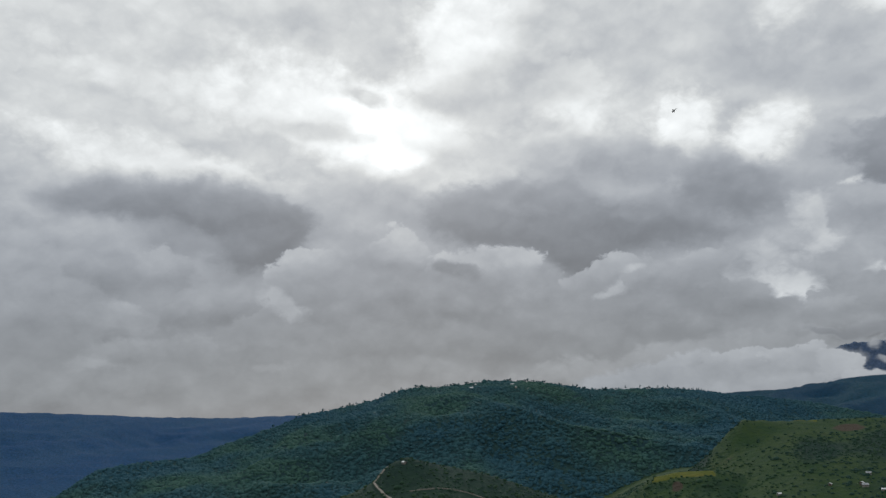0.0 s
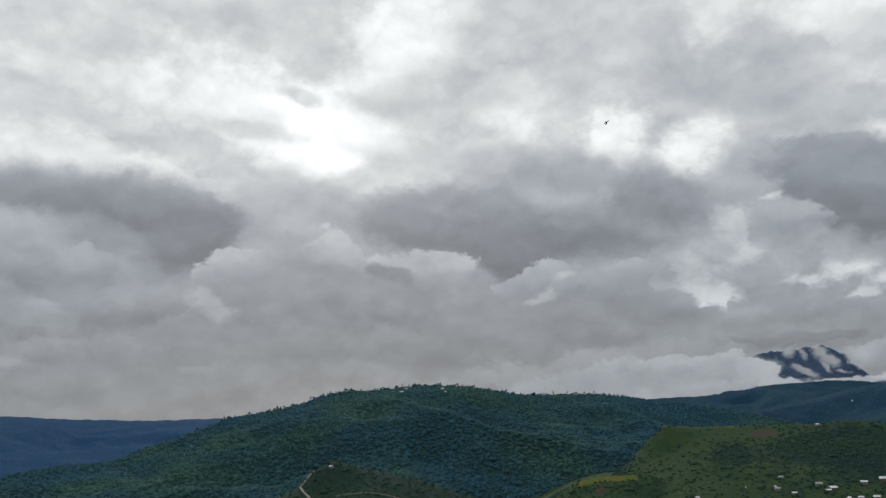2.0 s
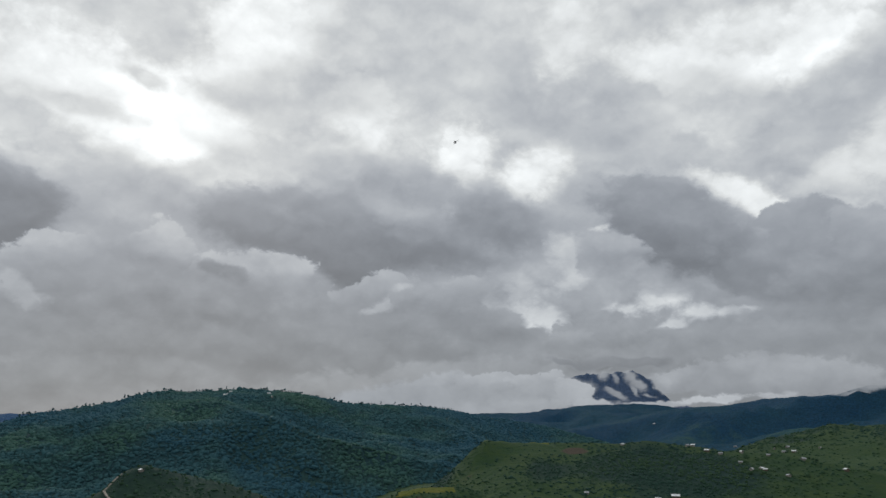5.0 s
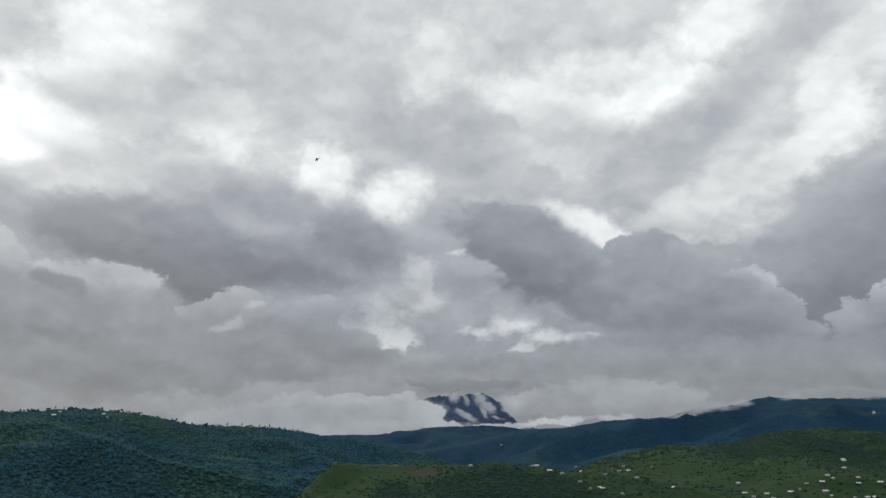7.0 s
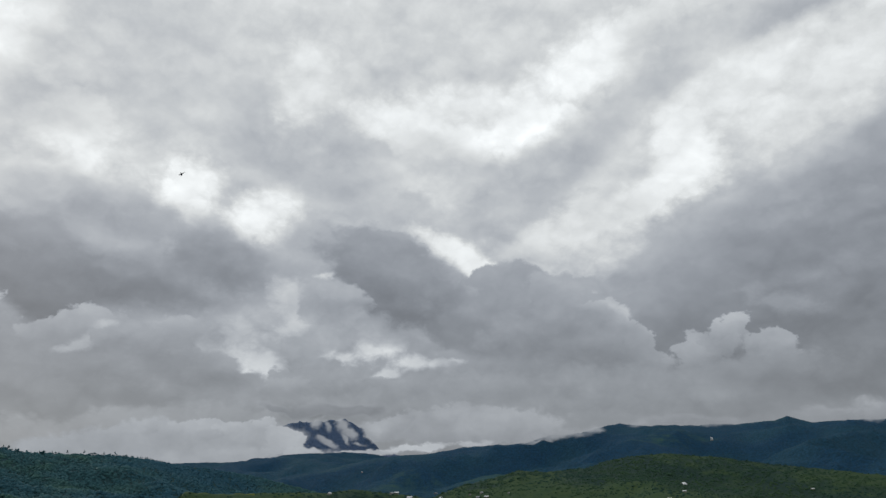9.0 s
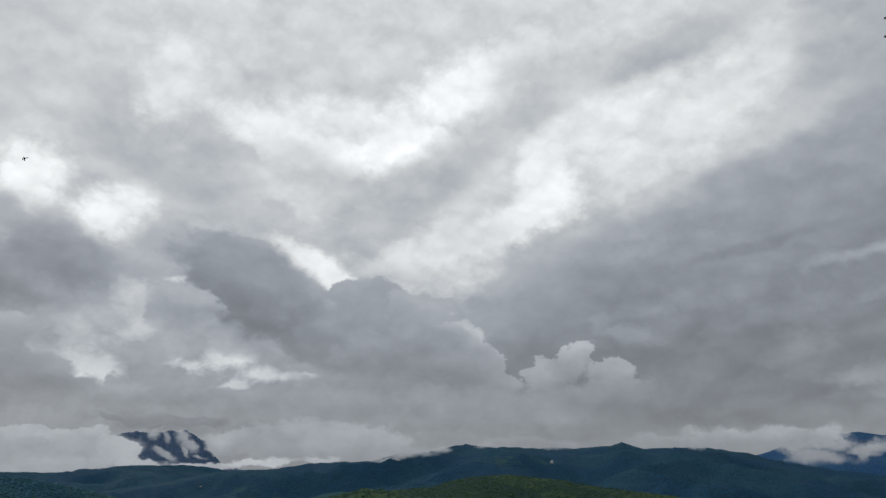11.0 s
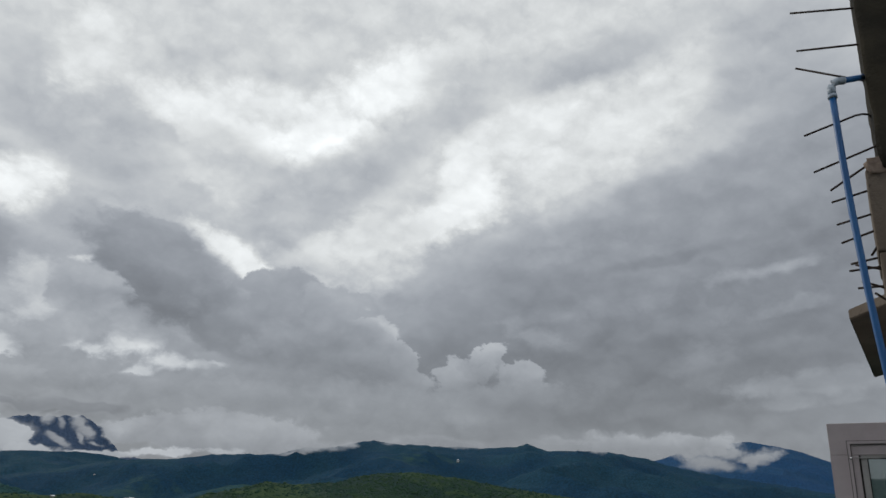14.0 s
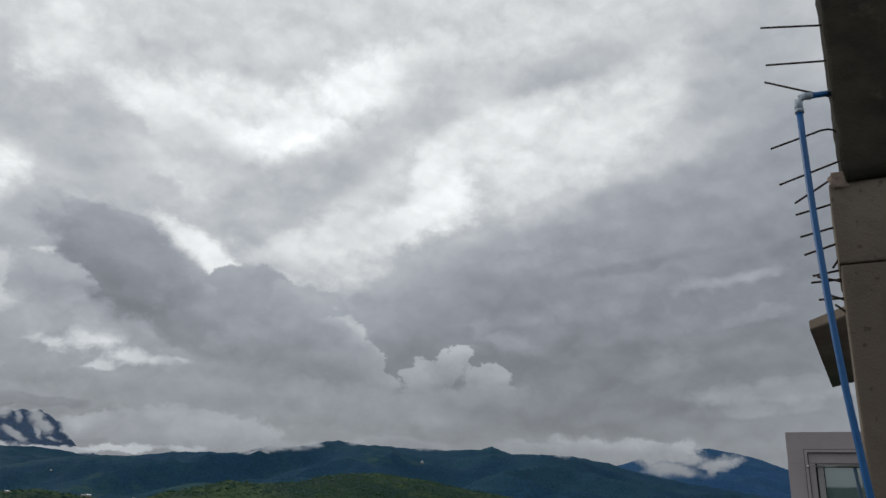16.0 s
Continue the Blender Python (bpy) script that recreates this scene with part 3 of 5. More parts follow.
def slope_cover(forest_a, forest_b, grass_a, grass_b, earth):
    """Woods, grass and bare earth by the land-cover attributes of the ground."""
    def build(n, at):
        grass = n.node("ShaderNodeAttribute", dict(attribute_name="grass")).outputs["Fac"]
        bare = n.node("ShaderNodeAttribute", dict(attribute_name="bare")).outputs["Fac"]
        big, mid, small = n.noise(at, 0.004, 4.0), n.noise(at, 0.03, 4.0, 0.6), n.noise(at, 0.16, 4.0, 0.65)
        wood = n.mix(n.span(big, 0.38, 0.62), forest_a, forest_b)
        wood = n.mix(n.span(small, 0.35, 0.65, 0.0, 0.75), wood, n.mix(0.7, wood, (0.014, 0.03, 0.03)))
        field = n.mix(n.span(mid, 0.35, 0.65), grass_a, grass_b)
        field = n.mix(n.span(small, 0.4, 0.62, 0.0, 0.5), field, forest_b)
        c = n.mix(n.span(n.math("MULTIPLY_ADD", n.math("SUBTRACT", mid, 0.5), 0.7, grass), 0.35, 0.65), wood, field)
        c = n.mix(n.span(n.math("MULTIPLY_ADD", n.math("SUBTRACT", mid, 0.5), 0.8, bare), 0.4, 0.6), c, earth)
        crop = n.node("ShaderNodeAttribute", dict(attribute_name="crop")).outputs["Fac"]
        ripe = n.mix(n.span(mid, 0.4, 0.6), (0.085, 0.105, 0.016), (0.125, 0.13, 0.026))
        c = n.mix(n.span(n.math("MULTIPLY_ADD", n.math("SUBTRACT", mid, 0.5), 0.5, crop), 0.45, 0.65), c, ripe)
        return c, n.math("ADD", n.math("MULTIPLY", mid, 2.0), small)
    return build


WOODS_NEAR = surface("hillside_near", slope_cover((0.021, 0.050, 0.042), (0.028, 0.057, 0.038), (0.034, 0.070, 0.028), (0.046, 0.080, 0.030), (0.068, 0.054, 0.042)), 0.95, bump=2.0, spec=0.1)
# main hill ground: teal carries the thin haze in its base colour
WOODS_MID_HAZE = surface("hillside_wooded_haze", slope_cover((0.024, 0.066, 0.078), (0.030, 0.074, 0.074), (0.050, 0.090, 0.050), (0.058, 0.098, 0.050), (0.10, 0.09, 0.07)), 0.95, bump=3.0, spec=0.1)
# woods and grass shifted to blue-green: aerial haze painted into the colour
WOODS_FAR_HAZE = surface("mountain_wooded_haze", slope_cover((0.018, 0.066, 0.130), (0.024, 0.078, 0.128), (0.034, 0.084, 0.086), (0.044, 0.096, 0.082), (0.10, 0.14, 0.16)), 1.0, bump=5.0, spec=0.05)
# distance haze is put into the base colour of these mountains as blue
WOODS_HAZE_BLUE = surface("mountain_haze_blue", slope_cover((0.028, 0.092, 0.220), (0.032, 0.098, 0.215), (0.038, 0.102, 0.19), (0.042, 0.106, 0.19), (0.10, 0.14, 0.2)), 1.0, bump=5.0, spec=0.05)
# the high peak's paler slate blue is painted haze too
WOODS_HAZY = surface("mountain_haze_slate", slope_cover((0.080, 0.13, 0.235), (0.10, 0.15, 0.26), (0.075, 0.12, 0.215), (0.075, 0.12, 0.215), (0.10, 0.14, 0.22)), 1.0, bump=8.0, spec=0.05)


def leaf_mix(dark, middle, light, other, size):
    """Leaves that vary from crown to crown and from stand to stand."""
    def build(n, at):
        stand = n.span(n.noise(at, size, 3.0), 0.40, 0.60)
        # on the main hill these broad bluish patches imitate ravine shading
        patch = n.span(n.noise(at, size * 0.35, 3.0), 0.42, 0.60)
        own = n.node("ShaderNodeNewGeometry").outputs["Random Per Island"]
        c = n.mix(stand, middle, light)
        c = n.mix(n.math("MULTIPLY", own, 0.35), c, dark)
        return n.mix(n.math("MULTIPLY", patch, 0.7), c, other), None
    return build


# leaf greens with haze blue mixed in; last tone paints the ravine shade
LEAVES_MID_HAZE = surface("canopy_leaves_haze", leaf_mix((0.030, 0.080, 0.095), (0.040, 0.106, 0.120), (0.056, 0.124, 0.096), (0.026, 0.086, 0.134), 0.006), 0.95, spec=0.1)
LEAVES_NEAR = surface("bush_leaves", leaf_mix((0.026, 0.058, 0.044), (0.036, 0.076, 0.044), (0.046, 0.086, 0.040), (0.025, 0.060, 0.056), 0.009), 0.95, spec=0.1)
BARK = surface("bark", two_scale((0.07, 0.05, 0.035), (0.12, 0.09, 0.06), 1.0, 8.0), 0.9, bump=0.01)
ROOF_PALE = surface("roof_pale_metal", two_scale((0.70, 0.72, 0.74), (0.88, 0.89, 0.9), 0.4, 2.0), 0.35, 0.0, spec=0.6)
ROOF_GREY = surface("roof_grey_metal", two_scale((0.28, 0.30, 0.33), (0.42, 0.44, 0.46), 0.4, 2.0), 0.4, 0.0, spec=0.5)
HOUSE_WALL = surface("house_plaster", two_scale((0.22, 0.21, 0.19), (0.34, 0.32, 0.29), 0.5, 3.0), 0.85)
HOUSE_DARK = surface("house_timber", two_scale((0.10, 0.08, 0.065), (0.18, 0.14, 0.11), 0.5, 3.0), 0.85)
PANE_DARK = surface("dark_pane", two_scale((0.03, 0.035, 0.04), (0.05, 0.055, 0.06), 1.0, 4.0), 0.15, spec=0.5)
ROAD_EARTH = surface("dirt_road", two_scale((0.22, 0.20, 0.17), (0.34, 0.31, 0.27), 0.05, 0.6), 0.95)


def concrete_build(n, at):
    big, mid, small = n.noise(at, 1.3, 4.0), n.noise(at, 6.0, 5.0, 0.65), n.noise(at, 60.0, 3.0, 0.6)
    c = n.mix(n.span(big, 0.35, 0.65), (0.155, 0.125, 0.10), (0.20, 0.165, 0.135))
    c = n.mix(n.span(mid, 0.52, 0.75, 0.0, 0.5), c, (0.10, 0.085, 0.07))
    pits = n.span(n.noise(at, 22.0, 2.0), 0.66, 0.72)
    c = n.mix(n.math("MULTIPLY", pits, 0.6), c, (0.06, 0.05, 0.045))
    return c, n.math("ADD", small, n.math("MULTIPLY", mid, 2.0))


CONCRETE = surface("weathered_concrete", concrete_build, 0.92, bump=0.004, spec=0.2)


def mould_build(n, at):
    big, mid, small = n.noise(at, 2.2, 4.0), n.noise(at, 9.0, 5.0, 0.65), n.noise(at, 70.0, 3.0)
    c = n.mix(n.span(big, 0.4, 0.65), (0.030, 0.028, 0.024), (0.055, 0.048, 0.036))
    c = n.mix(n.span(mid, 0.58, 0.75, 0.0, 0.7), c, (0.085, 0.075, 0.05))
    return c, n.math("ADD", small, n.math("MULTIPLY", mid, 2.5))


MOULD = surface("mould_black_concrete", mould_build, 0.95, bump=0.006, spec=0.15)
STEEL = surface("rusty_rebar", two_scale((0.022, 0.018, 0.018), (0.05, 0.034, 0.026), 8.0, 60.0), 0.8, 0.2, bump=0.001)
PVC_BLUE = surface("blue_pvc", two_scale((0.003, 0.085, 0.27), (0.006, 0.11, 0.32), 2.0, 30.0), 0.42, spec=0.5)
PVC_GREY = surface("grey_pvc", two_scale((0.26, 0.32, 0.40), (0.34, 0.40, 0.47), 4.0, 40.0), 0.45, spec=0.5)
PLASTER = surface("pale_plaster", two_scale((0.47, 0.415, 0.43), (0.54, 0.48, 0.495), 1.2, 14.0), 0.85, bump=0.002)
ALU = surface("grey_aluminium", two_scale((0.36, 0.35, 0.34), (0.46, 0.45, 0.44), 3.0, 40.0), 0.4, 0.4)
RUBBER = surface("dark_gasket", two_scale((0.03, 0.028, 0.026), (0.05, 0.045, 0.04), 5.0, 50.0), 0.7)
# darker tone that stands in for shade along the window moulding
GROOVE_SHADE = surface("groove_shade_paint", two_scale((0.16, 0.145, 0.145), (0.22, 0.2, 0.2), 3.0, 40.0), 0.9)
MORTAR = surface("crumbling_mortar", two_scale((0.16, 0.12, 0.095), (0.27, 0.21, 0.175), 6.0, 40.0), 0.95, bump=0.004)
STEEL_BRIGHT = surface("bright_steel", two_scale((0.7, 0.7, 0.7), (0.8, 0.8, 0.8), 5.0, 50.0), 0.2, 1.0)
JET_GREY = surface("jet_paint", two_scale((0.015, 0.016, 0.018), (0.025, 0.026, 0.03), 0.3, 2.0), 0.5)
GLASS = bpy.data.materials.new("window_glass")
GLASS.use_nodes = True
gs = GLASS.node_tree.nodes["Principled BSDF"]
gs.inputs["Base Color"].default_value = (0.42, 0.48, 0.47, 1)
gs.inputs["Metallic"].default_value = 0.75
gs.inputs["Roughness"].default_value = 0.02
LEAF_TREE = surface("broad_leaf", lambda n, at: (n.mix(n.node("ShaderNodeNewGeometry").outputs["Random Per Island"], (0.045, 0.075, 0.02), (0.12, 0.14, 0.05)), None), 0.6, spec=0.3)


# ---- mesh helpers ----
def mesh_of(name, bm, material, smooth=False):
    me = bpy.data.meshes.new(name)
    bm.to_mesh(me)
    bm.free()
    me.materials.append(material)
    if smooth:
        me.shade_smooth()
    return me


def part(name, bm, material, parent=None, label="", smooth=False):
    """Links a bmesh as one mesh object, under a thing or part where one is given."""
    ob = new(name, mesh_of(name, bm, material, smooth))
    ob.parent = parent
    return tagged(ob, label)


def box(bm, x0, x1, y0, y1, z0, z1, bevel=0.0):
    r = bmesh.ops.create_cube(bm, size=1.0, matrix=Matrix.LocRotScale(((x0 + x1) / 2, (y0 + y1) / 2, (z0 + z1) / 2), None, (x1 - x0, y1 - y0, z1 - z0)))
    if bevel:
        edges = list({e for v in r["verts"] for e in v.link_edges})
        bmesh.ops.bevel(bm, geom=edges, offset=bevel, segments=2, affect="EDGES", profile=0.6)
    return bm


def tube(bm, points, radius, sides=10, taper=1.0):
    """A round bar along a few points, closed at its ends."""
    points = [Vector(p) for p in points]
    rings = []
    for i, p in enumerate(points):
        d = (points[min(i + 1, len(points) - 1)] - points[max(i - 1, 0)]).normalized()
        side = d.cross(Vector((0, 0, 1)) if abs(d.z) < 0.9 else Vector((1, 0, 0))).normalized()
        up = side.cross(d)
        rad = radius * (1 + (taper - 1) * i / (len(points) - 1))
        rings.append([bm.verts.new(p + rad * (math.cos(a) * side + math.sin(a) * up)) for a in [2 * math.pi * k / sides for k in range(sides)]])
    for a, b in zip(rings, rings[1:]):
        for k in range(sides):
            bm.faces.new((a[k], a[(k + 1) % sides], b[(k + 1) % sides], b[k]))
    bm.faces.new(rings[0][::-1]), bm.faces.new(rings[-1])
    bmesh.ops.recalc_face_normals(bm, faces=bm.faces)
    return bm


# ---- the land: ridges given by bearing, rise of the crest and distance ----
def lattice(x, y, seed):
    h = np.sin(x * 127.1 + y * 311.7 + seed * 74.7) * 43758.5453
    return h - np.floor(h)


def value_noise(x, y, seed=0):
    i, j = np.floor(x), np.floor(y)
    u, v = x - i, y - j
    u, v = u * u * (3 - 2 * u), v * v * (3 - 2 * v)
    a, b, c, d = lattice(i, j, seed), lattice(i + 1, j, seed), lattice(i, j + 1, seed), lattice(i + 1, j + 1, seed)
    return (a * (1 - u) + b * u) * (1 - v) + (c * (1 - u) + d * u) * v


def fbm(x, y, seed=0, octaves=5):
    total, amp, size = 0.0, 0.5, 1.0
    for k in range(octaves):
        total, amp, size = total + amp * (value_noise(x * size, y * size, seed + k) - 0.5), amp * 0.5, size * 2.03
    return total


class Ridge:
    def __init__(self, bearings, rises, distances, front, back, spur, bumps, material, toe=0.0):
        self.bearings, self.rises, self.front, self.back = bearings, rises, front, back
        self.distances, self.spur, self.bumps, self.material = distances, spur, bumps, material
        self.knolls = toe or 260.0

    def crest(self, b):
        d = np.interp(b, np.linspace(self.bearings[0], self.bearings[-1], len(self.distances)), self.distances)
        off = np.maximum(self.bearings[0] - b, 0) + np.maximum(b - self.bearings[-1], 0)
        e = np.interp(b, self.bearings, self.rises) - np.minimum(1.5 * off, 30) + self.bumps * fbm(b * 2.0, b * 0 + 3.0, 11, 4)
        return d, np.tan(np.radians(e)) * d

    def height(self, b, r, x, y):
        d, z = self.crest(b)
        gap = d - r
        # only the skyline follows the small knolls; the flank below is broad
        broad = sum(np.interp(b + k, self.bearings, self.rises) for k in (-4, -3, -2, -1, 0, 1, 2, 3, 4)) / 9
        off = np.maximum(self.bearings[0] - b, 0) + np.maximum(b - self.bearings[-1], 0)
        low = np.tan(np.radians(broad - np.minimum(1.5 * off, 30))) * d
        f = np.clip(np.abs(gap) / self.knolls, 0, 1)
        f = f * f * (3 - 2 * f)
        z = z * (1 - f) + np.minimum(low, z + 0.4 * self.knolls * self.front) * f
        front = z - self.front * np.maximum(gap, 0) - self.back * np.maximum(-gap, 0)
        ease = np.clip(np.abs(gap) / 350.0, 0, 1)
        ribs = 1 - np.abs(fbm(x / 420.0, y / 420.0, 5, 4)) * 4
        return front + self.spur * ease * (ribs - 0.45) + 0.25 * self.spur * ease * fbm(x / 90.0, y / 90.0, 9, 3)


RIDGES = [
    # mountain beyond the main hill, coloured blue for haze
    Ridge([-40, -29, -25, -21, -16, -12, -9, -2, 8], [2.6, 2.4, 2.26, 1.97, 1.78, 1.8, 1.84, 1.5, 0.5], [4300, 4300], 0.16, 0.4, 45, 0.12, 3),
    # main wooded hill with a village on its top
    Ridge([-40, -30, -25.6, -23.4, -20.6, -17.2, -15.2, -13.3, -9.6, -6.6, -4.6, -3.9, -1.8, -0.4, 2.1, 4.2, 6.7, 9.1, 11, 13, 16.2, 18.8, 20.1, 23, 26, 30, 35],
          [-6, -4.3, -3.0, -1.5, -1.08, -0.85, -0.05, 0.54, 1.81, 2.33, 2.72, 3.12, 3.57, 3.5, 3.72, 3.8, 3.68, 3.3, 2.9, 2.88, 2.79, 2.5, 2.2, 1.85, 1.3, 0.2, -2.0],
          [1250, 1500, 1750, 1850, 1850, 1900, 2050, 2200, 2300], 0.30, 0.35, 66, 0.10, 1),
    # field spur with terraces
    Ridge([6, 11, 13.6, 16.8, 18.5, 20.1, 20.9, 23.3, 26.8, 30.6, 32.3, 35, 37.6, 41, 46, 55],
          [-9, -6, -4.3, -3.0, -1.67, -0.1, 0.5, 0.33, 0.36, 0.3, 0.5, 0.18, -0.1, -0.25, -1.2, -4],
          [860, 1000, 1080, 1080, 1050, 1050], 0.30, 0.25, 16, 0.08, 0, 60),
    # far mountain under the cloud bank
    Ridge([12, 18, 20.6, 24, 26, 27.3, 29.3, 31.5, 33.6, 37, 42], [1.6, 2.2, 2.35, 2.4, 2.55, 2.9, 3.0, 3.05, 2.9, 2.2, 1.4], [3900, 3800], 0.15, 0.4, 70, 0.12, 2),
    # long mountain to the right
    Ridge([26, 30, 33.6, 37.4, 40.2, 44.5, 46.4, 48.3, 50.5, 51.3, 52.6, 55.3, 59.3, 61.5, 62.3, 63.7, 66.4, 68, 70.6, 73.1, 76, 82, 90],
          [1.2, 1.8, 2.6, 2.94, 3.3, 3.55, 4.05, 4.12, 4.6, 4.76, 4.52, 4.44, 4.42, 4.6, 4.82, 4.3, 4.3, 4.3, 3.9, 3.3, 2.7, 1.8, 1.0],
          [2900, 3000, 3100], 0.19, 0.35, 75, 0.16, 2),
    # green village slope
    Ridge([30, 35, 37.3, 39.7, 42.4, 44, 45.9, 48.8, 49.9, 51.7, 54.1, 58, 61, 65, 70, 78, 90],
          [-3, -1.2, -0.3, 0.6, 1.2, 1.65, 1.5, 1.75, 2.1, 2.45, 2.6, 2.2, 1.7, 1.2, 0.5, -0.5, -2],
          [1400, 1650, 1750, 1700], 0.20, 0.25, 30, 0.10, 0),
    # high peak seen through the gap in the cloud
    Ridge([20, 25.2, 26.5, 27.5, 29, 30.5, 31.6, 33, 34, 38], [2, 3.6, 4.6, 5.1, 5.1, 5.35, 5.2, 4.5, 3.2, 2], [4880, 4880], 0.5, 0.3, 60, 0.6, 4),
    # peak at the right end, haze blue put into its colour
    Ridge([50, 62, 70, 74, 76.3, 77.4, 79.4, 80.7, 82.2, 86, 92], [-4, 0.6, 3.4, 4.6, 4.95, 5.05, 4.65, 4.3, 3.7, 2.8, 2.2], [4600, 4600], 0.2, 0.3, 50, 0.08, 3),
    # hills behind, seen only in the window glass
    Ridge([-175, -140, -110, -90, -60, -42], [2.2, 2.6, 2.9, 2.7, 2.5, 2.2], [2600, 2600], 0.3, 0.3, 40, 0.15, 1),
    Ridge([88, 100, 130, 160, 180], [1.5, 2.2, 2.4, 2.2, 2.2], [3200, 2600], 0.3, 0.3, 40, 0.15, 1),
    # grassy knoll with a dirt road
    Ridge([-12, -7.4, -6.2, -5, -3.8, -2.5, -0.1, 3.1, 6.6, 8.6, 14], [-7, -3.96, -3.55, -3.0, -1.8, -1.3, -1.95, -2.65, -3.9, -4.5, -7], [1000, 1050], 0.30, 0.2, 10, 0.06, 0, 60),
    # low terrace below the spur, with a ripe yellow field
    Ridge([9, 11, 13.2, 14.6, 16.4, 19, 20.5, 24], [-8, -5.6, -4.1, -3.2, -2.85, -2.78, -3.1, -5], [900, 900], 0.28, 0.03, 5, 0.05, 0, 60),
]


def valley(r):
    """The town's slope and the valley floor, in metres above the eye."""
    return -12 - 85 * np.clip((r - 40) / 560.0, 0, 1) ** 1.2 - 60 * np.clip((r - 700) / 1500.0, 0, 1)


def land(b, r):
    """Height above the eye and the number of the ridge that stands there."""
    x, y = r * np.sin(np.radians(b)), r * np.cos(np.radians(b))
    best, which = valley(r) + 6 * fbm(x / 160.0, y / 160.0, 21, 4) * np.clip((r - 60) / 200, 0, 1), np.full(np.shape(x), -1)
    for k, ridge in enumerate(RIDGES):
        h = ridge.height(b, r, x, y)
        which = np.where(h > best, k, which)
        best = np.maximum(best, h)
    return best, which


def spot(b, r):
    """A place on the ground at a bearing and distance."""
    z = float(land(np.array([float(b)]), np.array([float(r)]))[0][0])
    return Vector((r * math.sin(radians(b)), r * math.cos(radians(b)), z + EYE.z))


def grass_cover(b, r, which):
    """How much of the ground is open grass, and how much is bare earth."""
    x, y = r * np.sin(np.radians(b)), r * np.cos(np.radians(b))
    patch = fbm(x / 240.0, y / 240.0, 31, 4)
    grass, bare, crop = np.zeros(np.shape(x)), np.zeros(np.shape(x)), np.zeros(np.shape(x))
    spur, slope, knoll, terrace = which == 2, which == 5, which == 10, which == 11
    grass = np.where(spur, 0.62 + 1.0 * patch + 0.3 * np.clip((28 - b) / 3, 0, 1), grass)
    wooded = 1.2 * np.exp(-((b - 34.5) / 5.0) ** 2 - ((r - 975) / 70.0) ** 2) + 0.8 * np.exp(-((b - 25.0) / 1.6) ** 2 - ((r - 960) / 50.0) ** 2) + 0.8 * np.exp(-((b - 17.0) / 2.0) ** 2 - ((r - 1010) / 90.0) ** 2)
    grass = np.where(spur, grass - 0.75 * wooded, grass)
    grass = np.where(slope, 0.42 + 1.5 * patch, grass)
    grass = np.where(knoll, 0.55 + 1.2 * patch - 0.12 * np.maximum(b - 2, 0), grass)
    grass = np.where(terrace, 0.7 + 0.8 * patch, grass)
    grass = np.where(which == 1, -0.05 + 0.8 * np.maximum(patch, 0), grass)
    grass = np.where(which == 4, 0.10 + 1.4 * patch + 0.7 * np.exp(-((b - 43.0) / 2.5) ** 2 - ((r - 2150) / 260.0) ** 2), grass)
    grass = np.where(which == 3, 0.05 + 1.0 * patch, grass)
    grass = np.where(which == -1, 0.5 + 1.2 * patch, grass)
    bare = np.where(spur | slope | knoll, fbm(x / 60.0, y / 60.0, 41, 3) * 1.3 - 0.05, bare)
    bare = np.where(spur, bare + 0.9 * np.exp(-((b - 27.2) / 1.1) ** 2 - ((r - 1045) / 16.0) ** 2), bare)
    bare = np.where(terrace, bare + 0.9 * np.exp(-((b - 16.2) / 0.5) ** 2 - ((r - 868) / 12.0) ** 2), bare)
    crop = np.where(terrace & (b > 14.6 + (r - 890) / 60) & (b < 18.8 - (r - 890) / 50) & (r > 888) & (r < 935), 1.0, crop)
    crop = np.where(spur & (b > 20.4) & (b < 25.5) & (r > 1068) & (r < 1085), 0.75, crop)
    return np.clip(grass, 0, 1), np.clip(bare, 0, 1), crop


